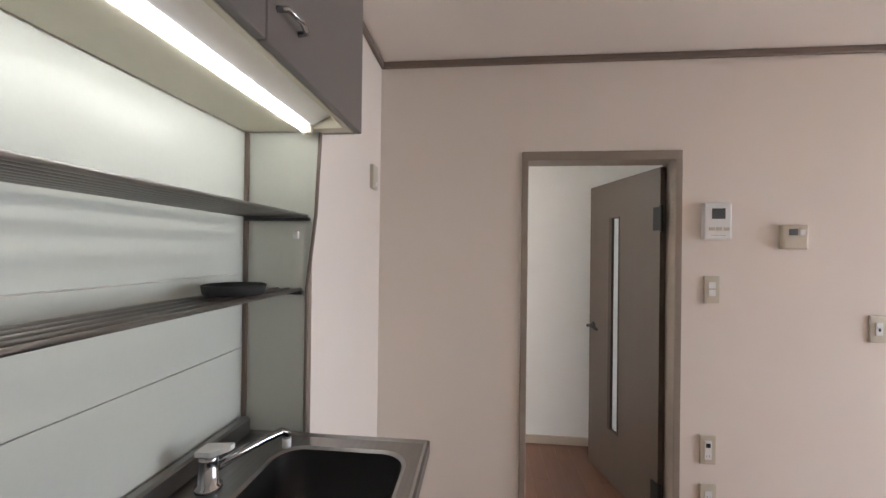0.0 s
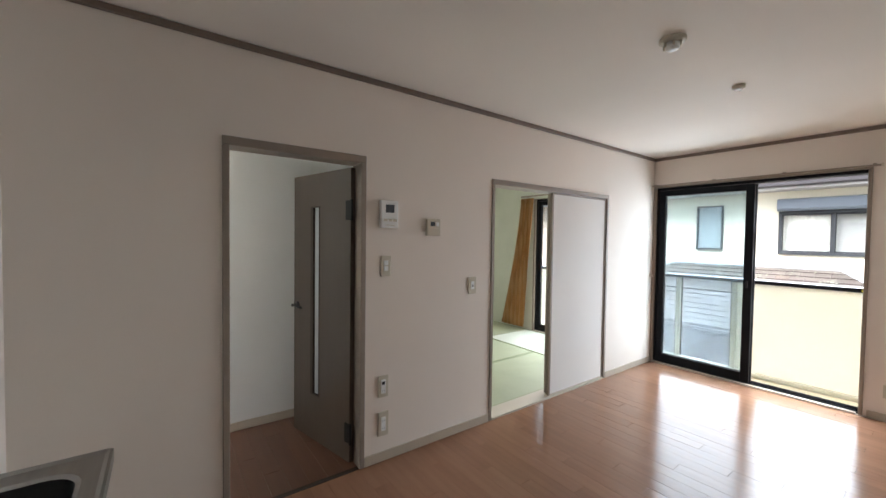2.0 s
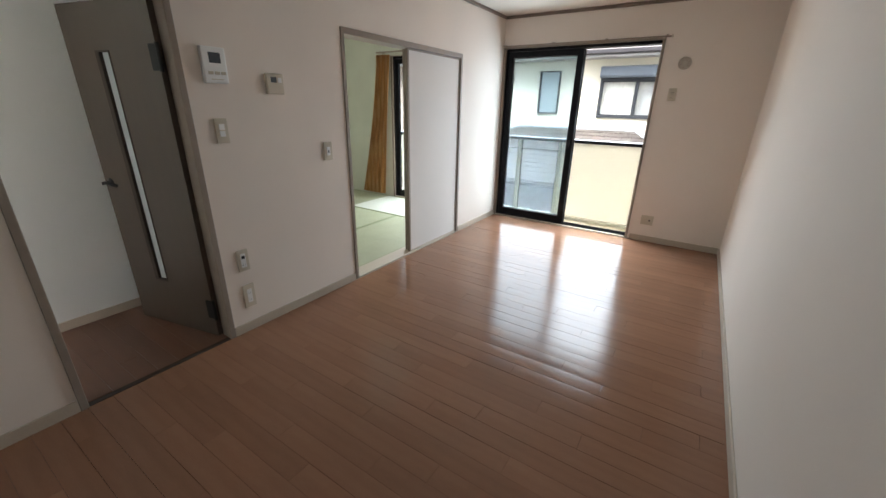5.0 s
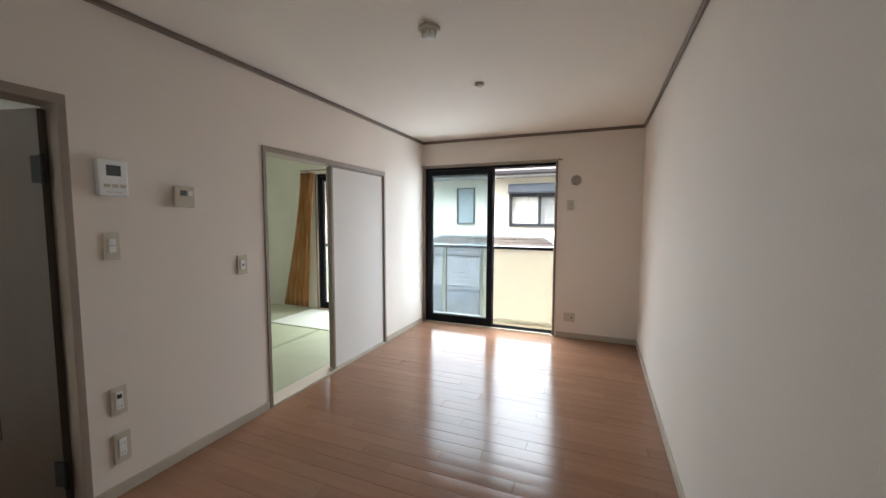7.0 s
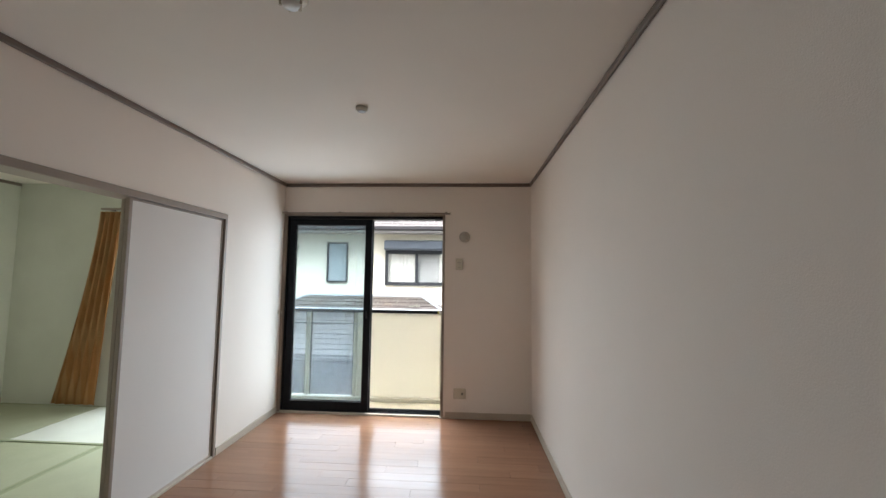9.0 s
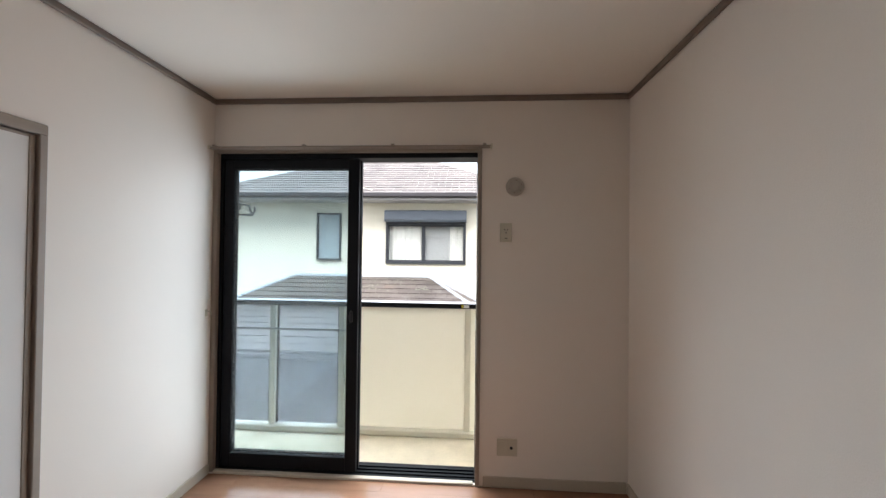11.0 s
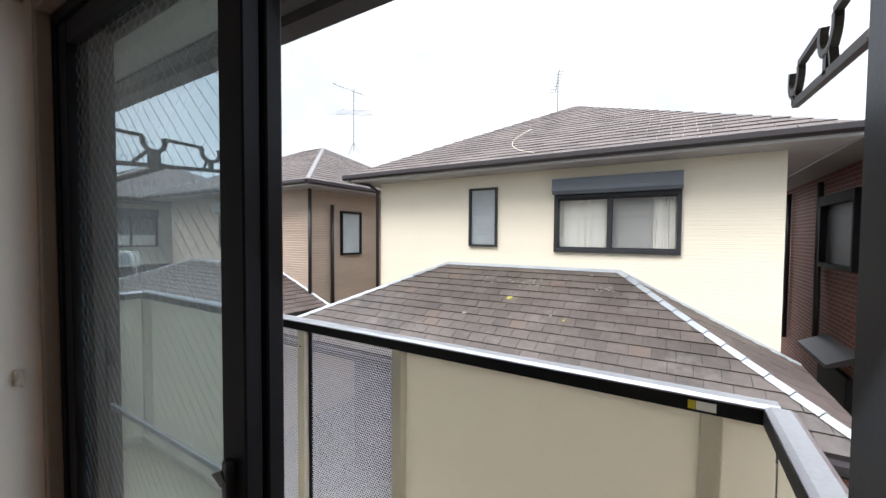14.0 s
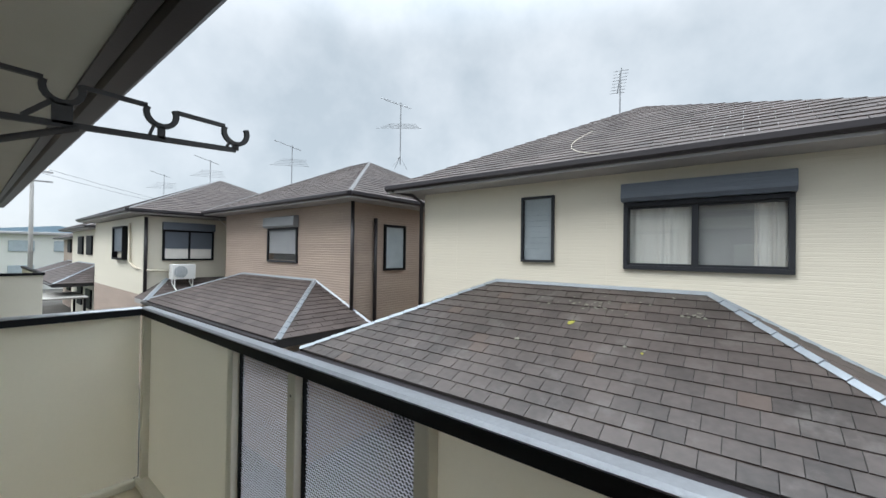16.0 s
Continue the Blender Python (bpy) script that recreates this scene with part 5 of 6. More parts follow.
tube(hang, [(X2 + 0.35, 11.2 + 0.9 * u, 2.50 - 0.30 * math.sin(math.pi * u)) for u in [i / 10 for i in range(11)]], 0.012, 6)
single("eaves_cable", hang, M_PLASTIC, "loose white cable hanging under the eaves", "cable")
antenna(-13.8, 14.0, 3.9, 1.9, "branched television antenna behind the brown roof", 140)
antenna(-19.6, 13.0, 4.0, 1.8, "branched television antenna on a far roof", 150)
antenna(-26.6, 13.0, 4.1, 1.8, "branched television antenna on a far roof", 150)

# red brick house at the side
red = thing("house_red", (7.4, 14.0, GZ), "red brick-faced house with dark trim", "house", "houses across the way")
part("wall", box(bmesh.new(), 3.95, 10.5, 11.3, 18.5, GZ, 2.66), M_RED, red)
hip_roof(red, 3.42, 11.0, 10.8, 19.0, 2.78, 0.45, rnd, visible=("front", "left"))
rw = bmesh.new()
for a in ((12.95, 14.6, 0.92, 1.0), (12.95, 14.6, 2.02, 2.2), (12.95, 13.02, 1.0, 2.02), (14.53, 14.6, 1.0, 2.02)):
    box(rw, 3.80, 3.949, a[0], a[1], a[2], a[3], 0.004)
w3 = part("window", rw, M_ALU, red, "dark shuttered window")
part("roller_shutter", box(bmesh.new(), 3.90, 3.948, 13.02, 14.53, 1.0, 2.02), M_SHUTTER, w3)
downpipe(red, [(3.88, 14.9, 2.5), (3.88, 14.9, 0.6), (3.84, 14.7, 0.35), (3.84, 14.7, -0.8)], 0.05)
downpipe(red, [(3.88, 17.3, 2.5), (3.88, 17.3, -1.0)], 0.05)
part("awning", prism(bmesh.new(), [(3.945, 12.9, -0.30), (3.945, 12.9, -0.42), (3.55, 12.9, -0.56), (3.55, 12.9, -0.50)], (0, 1.6, 0)), M_BROWNMETAL, red, "small dark awning")
part("window", box(bmesh.new(), 3.86, 3.946, 13.2, 14.6, -1.9, -0.75, 0.01), M_ALU, red, "dark lower window")

# houses further down the street
def far_house(x0, x1, y0, y1, ze, material, label, roof_slope=0.42):
    t = thing("house_far", ((x0 + x1) / 2, y0, GZ), label, "house", "far houses")
    part("wall", box(bmesh.new(), x0, x1, y0, y1, GZ, ze), material, t)
    hip_roof(t, x0 - 0.5, x1 + 0.5, y0 - 0.5, y1 + 0.5, ze + 0.1, roof_slope, rnd, visible=("front", "right"))
    for z in (1.0, -1.8):
        for k in range(2):
            yy = y0 + 0.8 + k * 2.6
            wbm = box(bmesh.new(), x1 + 0.001, x1 + 0.08, yy, yy + 1.3, z, z + 1.0, 0.01)
            part("window", wbm, M_ALU, t, "dark window")
            xx = x1 - 2.4 - k * 2.4
            part("window", box(bmesh.new(), xx, xx + 1.3, y0 - 0.08, y0 - 0.001, z, z + 1.0, 0.01), M_ALU, t, "dark window")
    return t


lean_roof(far_house(-31.0, -24.0, 9.6, 16.0, 2.35, M_CREAM, "cream house further down the street"), -30.5, -22.6, -29.0, -24.0, 9.598, 7.9, 0.55, -0.25, rnd)
lean_roof(far_house(-41.0, -34.0, 10.4, 17.0, 2.0, M_BROWN, "brown house at the end of the row"), -40.5, -32.8, -39.0, -34.4, 10.398, 8.6, 0.4, -0.4, rnd)
plain("garden_wall", -24.0, -16.0, 8.3, 8.45, GZ, GZ + 1.3, M_BROWN, "low brown garden wall along the lane", "wall")
shed = thing("carport", (-20.8, 7.6, GZ), "pale carport with a flat roof on posts", "carport")
part("flat_roof", box(bmesh.new(), -25.0, -22.0, 6.9, 9.0, -0.9, -0.82, 0.02), M_CONCRETE, shed)
for x in (-24.8, -22.2):
    for y in (7.0, 8.9):
        part("post", tube(bmesh.new(), [(x, y, GZ), (x, y, -0.9)], 0.05, 8), M_ALU, shed)
block = thing("apartment_block", (-62.0, 12.0, GZ), "long white low building in the distance", "building", "far houses")
part("wall", box(bmesh.new(), -72.0, -56.0, 4.0, 20.0, GZ, 2.6), M_WHITEHOUSE, block)
part("roof", box(bmesh.new(), -72.4, -55.6, 3.6, 20.4, 2.601, 2.9, 0.05), M_FASCIA, block)
for z in (-1.6, 0.9):
    for y in (5.0, 8.2, 11.4, 14.6):
        part("window", box(bmesh.new(), -55.999, -55.9, y, y + 1.8, z, z + 1.1, 0.02), M_LOUVRE, block, "grey window")
block2 = thing("apartment_block", (-80.0, 0.0, GZ), "white building with a flat roof in the distance", "building", "far houses")
part("wall", box(bmesh.new(), -95.0, -78.0, -8.0, 8.0, GZ, 3.8), M_WHITEHOUSE, block2)
part("roof", box(bmesh.new(), -95.5, -77.5, -8.5, 8.5, 3.801, 4.2, 0.05), M_FASCIA, block2)
for z in (-1.4, 1.6):
    for y in (-6.0, -2.0, 2.0, 5.0):
        part("window", box(bmesh.new(), -77.999, -77.9, y, y + 1.8, z, z + 1.2, 0.02), M_LOUVRE, block2, "grey window")

pole = thing("utility_pole", (-33.0, 8.0, GZ), "tall concrete utility pole with cross arms and wires", "utility pole")
part("shaft", tube(bmesh.new(), [(-33.0, 8.0, GZ), (-33.0, 8.0, 6.4)], 0.13, 12, 0.09), M_CONCRETE, pole, smooth=True)
for z in (6.0, 5.4):
    part("cross_arm", box(bmesh.new(), -33.06, -32.94, 7.1, 8.9, z, z + 0.09), M_FASCIA, pole)
for y in (7.2, 8.7):
    part("insulator", lathe(bmesh.new(), (-33.0, y, 6.09), (0, 0, 1), [(0, 0.03), (0.04, 0.06), (0.1, 0.05), (0.14, 0.02)], 8), M_PLASTIC, pole)
for y in (7.2, 8.7):
    wb = bmesh.new()
    tube(wb, [(-33.0 - 24 * u, y + 30 * u, 6.22 - 4 * 0.8 * u * (1 - u)) for u in [i / 10 for i in range(11)]], 0.012, 4)
    part("wire", wb, M_RUBBER, pole)

# ground
ground = plain("ground", -900, 900, -900, 900, GZ - 0.5, GZ, M_GROUND, "bare gravelly ground", "ground")
plain("road", -140, 40, 6.75, 8.25, GZ + 0.001, GZ + 0.006, M_ASPHALT, "narrow asphalt lane between the houses", "road")
plain("grass_field", -54, -36, -10, 6.0, GZ + 0.001, GZ + 0.02, M_GRASS, "small green field by the road", "grass")
hb = bmesh.new()
pv = None
for i in range(61):
    a = radians(60 + 2.6 * i)
    p = Vector((-math.sin(a) * 850, math.cos(a) * 850, 0))
    h = 14 + 16 * noise.noise(Vector((i * 0.23, 0.3, 0))) + 8 * noise.noise(Vector((i * 0.8, 2.3, 0)))
    cur = (hb.verts.new((p.x, p.y, GZ)), hb.verts.new((p.x, p.y, GZ + 18 + h)), hb.verts.new((p.x * 1.03, p.y * 1.03, GZ)))
    if pv:
        hb.faces.new((pv[0], cur[0], cur[1], pv[1]))
        hb.faces.new((pv[1], cur[1], cur[2], pv[2]))
    pv = cur
single("backdrop_hills", hb, M_HILL, "low blue hills on the horizon", "hills", kind="structure")
# things standing below, seen through the mesh
ub = thing("garden_storage_box", (-0.2, 8.2, GZ), "pale grey storage box on the ground below", "storage box")
part("body", box(bmesh.new(), -0.9, 0.4, 8.35, 9.0, GZ, GZ + 1.0, 0.02), M_PLASTIC, ub)
part("lid", box(bmesh.new(), -0.93, 0.43, 8.32, 9.03, GZ + 1.001, GZ + 1.08, 0.02), M_FASCIA, ub)

# spots of lichen and moss on the nearest roof
def roof_spot(x, y, r, material, label, category):
    k = (0.915 + 0.13) / (HY - 8.69)
    bm = bmesh.new()
    q = random.Random(int(x * 100) + 7)
    c = Vector((x, y, -0.13 + (y - 8.69) * k + 0.020))
    e, u = Vector((1, 0, 0)), Vector((0, 1, k)).normalized()
    n = e.cross(u)
    ring_pts = [c + (e * math.cos(a) + u * math.sin(a)) * r * q.uniform(0.55, 1.15) for a in [2 * math.pi * i / 14 for i in range(14)]]
    prism(bm, ring_pts, n * 0.0012)
    single(category + "_patch", bm, material, label, category)


SPOTS_WHITE = [(-1.016, 9.715, 0.035), (0.177, 9.867, 0.022), (0.372, 9.844, 0.018)]
SPOTS_YELLOW = [(-0.518, 10.178, 0.055), (0.36, 9.80, 0.02)]
spot_rnd = random.Random(8)
for cx, cy, spread, count in ((-0.40, 10.60, 0.26, 22), (0.78, 10.55, 0.16, 12), (-1.0, 10.6, 0.2, 7), (0.1, 10.7, 0.3, 8)):
    for _ in range(count):
        SPOTS_WHITE.append((cx + spot_rnd.gauss(0, spread * 0.6), min(cy + spot_rnd.gauss(0, spread * 0.5), 11.0), spot_rnd.uniform(0.008, 0.026)))
for x, y, r in SPOTS_WHITE:
    roof_spot(x, y, r, M_LICHEN, "pale grey lichen patch on the roof slates", "lichen")
for x, y, r in SPOTS_YELLOW:
    roof_spot(x, y, r, M_MOSS, "yellow-green moss patch on the roof slates", "moss")

# ---- kitchen ----
PZ = [(-0.163, 1.785), (0.072, 1.785), (0.060, 1.53), (0.034, 1.30), (0.034, 0.858), (-0.163, 0.858)]
side = thing("kitchen_side_panel", (NX - 0.007, -0.05, 0.9), "cream side panel of the kitchen niche with a grey edge", "kitchen panel")
bm = bmesh.new()
prism(bm, [(NX - 0.015, y, z) for y, z in PZ], (0.0145, 0, 0))
part("board", bm, M_SPLASH, side)
bm = bmesh.new()
tube(bm, [(NX - 0.006, y + 0.004, z) for y, z in PZ[1:5]], 0.006, 6)
part("edge_trim", bm, M_CROWN, side, "grey edge strip")
bm = bmesh.new()
box(bm, NX + 0.0005, NX + 0.008, -0.163, -0.150, 0.90, 1.785)
part("corner_trim", bm, M_CROWN, side, "dark corner strip")
part("clip", box(bmesh.new(), NX + 0.0, NX + 0.010, 0.0, 0.016, 1.455, 1.478, 0.002), M_PLASTIC, side, "small white clip")

splash = thing("splashback", (1.6, NB, 0.9), "glossy cream splashback panels with horizontal seams", "splashback")
zs = (0.90, 1.115, 1.345, 1.565, 1.786)
for z0, z1 in zip(zs, zs[1:]):
    part("panel", box(bmesh.new(), NX + 0.001, W - 0.001, NB - 0.005, NB + 0.001, z0 + 0.0012, z1 - 0.0012, 0.001), M_SPLASH, splash)


def dish_rack(z, y0, y1, n, label):
    t = thing("dish_rack", (1.6, (y0 + y1) / 2, z), label, "dish rack", "steel racks over the sink")
    for i in range(n):
        y = y0 + (y1 - y0) * i / (n - 1)
        part("rod", tube(bmesh.new(), [(NX + 0.004, y, z), (2.42, y, z)], 0.0058, 10), M_STEEL, t, smooth=True)
    part("end_bar", box(bmesh.new(), NX + 0.001, NX + 0.016, y0 - 0.012, y1 + 0.012, z - 0.016, z - 0.005, 0.002), M_DARK, t, "black end bar")
    part("end_bar", box(bmesh.new(), 2.40, 2.415, y0 - 0.012, y1 + 0.012, z - 0.016, z - 0.005, 0.002), M_DARK, t, "black end bar")
    return t


dish_rack(1.526, -0.145, 0.040, 8, "stainless steel rod dish rack, upper shelf")
dish_rack(1.300, -0.125, 0.022, 5, "stainless steel rod dish rack, lower shelf")
bm = bmesh.new()
lathe(bm, (1.035, -0.050, 1.3065), (0, 0, 1), [(0, 0.066), (0.003, 0.071), (0.024, 0.075), (0.026, 0.071), (0.008, 0.064), (0.007, 0.001)], 32)
single("round_tray", bm, M_RUBBER, "shallow round black tray on the lower rack", "tray", smooth=True)

# sink unit
unit = thing("sink_cabinet", (1.6, 0.15, 0.0), "cream fronted sink base cabinet", "kitchen cabinet")
cb = bmesh.new()
box(cb, 0.835, 2.42, -0.155, 0.385, 0.10, 0.64)
box(cb, 0.835, 0.850, -0.155, 0.385, 0.641, 0.815)
box(cb, 1.70, 2.42, -0.155, 0.385, 0.641, 0.815)
box(cb, 0.851, 1.699, 0.377, 0.385, 0.641, 0.815)
part("body", cb, M_CABIN, unit)
part("plinth", box(bmesh.new(), 0.845, 2.42, -0.155, 0.33, 0.0, 0.099), M_DARK, unit)
for i, (a, b) in enumerate(((0.837, 1.36), (1.364, 1.89), (1.894, 2.418))):
    d = part("door", box(bmesh.new(), a, b, 0.3855, 0.403, 0.105, 0.80, 0.003), M_CAB, unit, "taupe cabinet door")
    part("handle", tube(bmesh.new(), [((a + b) / 2 - 0.05, 0.403, 0.74), ((a + b) / 2 - 0.05, 0.425, 0.74), ((a + b) / 2 + 0.05, 0.425, 0.74), ((a + b) / 2 + 0.05, 0.403, 0.74)], 0.005, 8), M_CHROME, d)
top = thing("sink_counter", (1.6, 0.15, 0.816), "stainless steel worktop with a pressed sink bowl", "sink")


def rounded(x0, x1, y0, y1, r, n=6):
    pts = []
    for cx, cy, a0 in ((x1 - r, y1 - r, 0), (x0 + r, y1 - r, 90), (x0 + r, y0 + r, 180), (x1 - r, y0 + r, 270)):
        pts += [(cx + r * math.cos(radians(a0 + 90 * k / n)), cy + r * math.sin(radians(a0 + 90 * k / n))) for k in range(n + 1)]
    return pts


bm = bmesh.new()
ox0, ox1, oy0, oy1 = 0.812, 2.43, -0.150, 0.430
outline = rounded(ox0, ox1, oy0, oy1, 0.006)
bowl = rounded(0.885, 1.54, 0.012, 0.372, 0.07)
levels = [(outline, 0.818), (outline, 0.852), (rounded(ox0 + 0.006, ox1 - 0.006, oy0 + 0.006, oy1 - 0.006, 0.006), 0.856), (rounded(ox0 + 0.016, ox1 - 0.016, oy0 + 0.016, oy1 - 0.016, 0.010), 0.850),
          (rounded(0.875, 1.55, 0.002, 0.382, 0.078), 0.848), (bowl, 0.842), (rounded(0.893, 1.53, 0.020, 0.364, 0.07), 0.70), (rounded(0.925, 1.50, 0.05, 0.335, 0.06), 0.655)]
prev = None
for pts, z in levels[:6]:
    cur = [bm.verts.new((x, y, z)) for x, y in pts]
    if prev:
        for i in range(len(cur)):
            j = (i + 1) % len(cur)
            bm.faces.new((prev[i], prev[j], cur[j], cur[i]))
    prev = cur
part("worktop", bm, M_STEEL, top, smooth=False)
bm = bmesh.new()
prev = None
for pts, z in levels[5:]:
    cur = [bm.verts.new((x, y, z)) for x, y in pts]
    if prev:
        for i in range(len(cur)):
            bm.faces.new((prev[i], prev[(i + 1) % len(cur)], cur[(i + 1) % len(cur)], cur[i]))
    prev = cur
bm.faces.new(prev)
part("bowl", bm, M_BOWL_SHADED, top, "brushed steel bowl, toned dark for its unlit inside", True)
part("backguard", box(bmesh.new(), 0.830, 2.43, -0.160, -0.128, 0.8505, 0.905, 0.006), M_STEEL, top)
bm = bmesh.new()
lathe(bm, (1.25, 0.20, 0.656), (0, 0, 1), [(0, 0.055), (0.004, 0.055), (0.005, 0.04), (0.002, 0.035)], 20)
part("drain", bm, M_CHROME, top, "chrome drain ring", True)
tap = thing("sink_tap", (1.10, -0.065, 0.853), "chrome single lever tap with a low swivel spout", "tap")
bm = bmesh.new()
lathe(bm, (1.10, -0.065, 0.851), (0, 0, 1), [(0, 0.030), (0.008, 0.030), (0.012, 0.023), (0.070, 0.022), (0.083, 0.020)], 20)
part("body", bm, M_CHROME, tap, smooth=True)
bm = bmesh.new()
tube(bm, [(1.09, -0.055, 0.895), (1.04, -0.025, 0.908), (0.98, 0.005, 0.914), (0.935, 0.028, 0.914), (0.922, 0.034, 0.906), (0.920, 0.035, 0.889)], 0.011, 10)
part("spout", bm, M_CHROME, tap, smooth=True)
part("spout_tip", lathe(bmesh.new(), (0.920, 0.035, 0.864), (0, 0, 1), [(0, 0.0125), (0.026, 0.0125)], 12), M_PLASTIC, tap, "white spout tip", True)
bm = bmesh.new()
prism(bm, [(1.078, -0.085, 0.935), (1.122, -0.085, 0.935), (1.122, -0.045, 0.935), (1.108, -0.005, 0.948), (1.092, -0.005, 0.948), (1.078, -0.045, 0.935)], (0, 0, 0.012))
part("lever", bm, M_PLASTIC, tap, "pale lever")

# wall cabinet with the working light under it
CX0, CX1, CZ, CF = 0.785, 2.42, 1.787, 0.198
cab = thing("wall_cabinet", (1.6, 0.05, CZ), "taupe wall cabinet hung over the sink", "kitchen cabinet")
bm = bmesh.new()
box(bm, NX + 0.001, CX1, NB + 0.002, 0.020, CZ, 2.36, 0.002)
part("back_box", bm, M_CABIN, cab)
part("body", box(bmesh.new(), CX0, CX1, 0.075, CF - 0.020, CZ + 0.055, 2.36, 0.002), M_CAB, cab)
part("end_panel", box(bmesh.new(), CX0, CX0 + 0.016, 0.073, CF - 0.020, CZ, CZ + 0.054, 0.001), M_CAB, cab)
part("front_rail", box(bmesh.new(), CX0 + 0.0165, CX1, CF - 0.036, CF - 0.0205, CZ, CZ + 0.054, 0.001), M_CABIN, cab)
part("end_block", box(bmesh.new(), CX0 + 0.0165, 0.8455, 0.0325, CF - 0.037, CZ + 0.001, CZ + 0.054, 0.001), M_CABIN, cab, "cream end of the light recess")
xs = (CX0, 1.325, 1.865, CX1)
for i, (a, b) in enumerate(zip(xs, xs[1:])):
    d = part("door", box(bmesh.new(), a + 0.0015, b - 0.0015, CF - 0.020, CF, CZ, 2.36, 0.002), M_CAB, cab, "taupe laminate door")
    hx = b - 0.075 if i % 2 == 0 else a + 0.075
    part("handle", tube(bmesh.new(), [(hx - 0.042, CF, CZ + 0.075), (hx - 0.038, CF + 0.020, CZ + 0.075), (hx, CF + 0.027, CZ + 0.075), (hx + 0.038, CF + 0.020, CZ + 0.075), (hx + 0.042, CF, CZ + 0.075)], 0.006, 8), M_CHROME, d, "chrome bow handle", True)
lamp = thing("kitchen_strip_light", (1.35, 0.045, CZ), "fluorescent strip light glowing under the wall cabinet", "lamp")
part("housing", box(bmesh.new(), 0.865, 1.80, 0.0215, 0.0725, CZ + 0.006, 2.30, 0.002), M_PLASTIC, lamp, "white housing")
part("reflector", prism(bmesh.new(), [(0.866, 0.074, CZ + 0.004), (0.866, CF - 0.038, CZ + 0.046), (0.866, CF - 0.038, CZ + 0.050), (0.866, 0.074, CZ + 0.008)], (1.50, 0, 0)), M_PLASTIC, lamp, "slanted pale reflector")
part("end_cap", box(bmesh.new(), 0.846, 0.864, 0.0325, 0.068, CZ - 0.018, CZ + 0.05, 0.004), M_CABIN, lamp)
part("tube", tube(bmesh.new(), [(0.868, 0.048, CZ - 0.006), (1.79, 0.048, CZ - 0.006)], 0.010, 12), glow("fluorescent_tube", (0.94, 1.0, 0.95), 0.75), lamp, "glowing white tube", True)

# ---- fittings on the living room walls ----
def plate_x(name, y0, y1, z0, z1, depth, material, label, category, group=""):
    """A fitting on the long wall with the doors."""
    t = thing(name, (0.001, (y0 + y1) / 2, (z0 + z1) / 2), label, category, group)
    part("case", box(bmesh.new(), 0.001, depth, y0, y1, z0, z1, min(0.006, depth * 0.3), 2), material, t)
    return t


def plate_y(name, x0, x1, z0, z1, depth, material, label, category, group=""):
    t = thing(name, ((x0 + x1) / 2, L - 0.001, (z0 + z1) / 2), label, category, group)
    part("case", box(bmesh.new(), x0, x1, L - depth, L - 0.001, z0, z1, min(0.005, depth * 0.3), 2), material, t)
    return t


ic = plate_x("intercom", 1.634, 1.758, 1.493, 1.667, 0.030, M_PLASTIC, "white door intercom with a small dark screen", "intercom")
part("screen", box(bmesh.new(), 0.0302, 0.0312, 1.668, 1.728, 1.590, 1.640), M_LCD, ic, "dark screen")
for k in range(3):
    part("button", box(bmesh.new(), 0.0302, 0.0335, 1.655 + 0.033 * k, 1.680 + 0.033 * k, 1.535, 1.550, 0.001), M_IVORY, ic)
part("speaker_slot", box(bmesh.new(), 0.0302, 0.0308, 1.665, 1.73, 1.510, 1.514), M_IVORY, ic)
th = plate_x("water_heater_control", 1.983, 2.098, 1.450, 1.565, 0.024, M_IVORY, "ivory water heater control with a dark display", "control panel")
part("display", box(bmesh.new(), 0.0242, 0.0250, 2.012, 2.050, 1.515, 1.545), M_LCD, th, "dark display")
part("button", box(bmesh.new(), 0.0242, 0.027, 2.058, 2.082, 1.515, 1.542, 0.001), M_PLASTIC, th)
part("cover_flap", box(bmesh.new(), 0.0242, 0.026, 1.992, 2.088, 1.457, 1.502, 0.001), M_IVORY, th)
s1 = plate_x("light_switch", 1.648, 1.718, 1.187, 1.318, 0.010, M_IVORY, "ivory light switch plate with two rockers", "light switch", "switches and sockets")
for z in (1.222, 1.258):
    part("rocker", box(bmesh.new(), 0.0102, 0.0145, 1.668, 1.698, z, z + 0.030, 0.001), M_PLASTIC, s1)
s2 = plate_x("light_switch", 2.372, 2.446, 1.022, 1.148, 0.010, M_IVORY, "ivory light switch plate with one rocker and a dark window", "light switch", "switches and sockets")
part("rocker", box(bmesh.new(), 0.0102, 0.0145, 2.394, 2.424, 1.055, 1.115, 0.001), M_PLASTIC, s2)
part("pilot_window", box(bmesh.new(), 0.0147, 0.0152, 2.404, 2.414, 1.075, 1.090), M_DARK, s2)


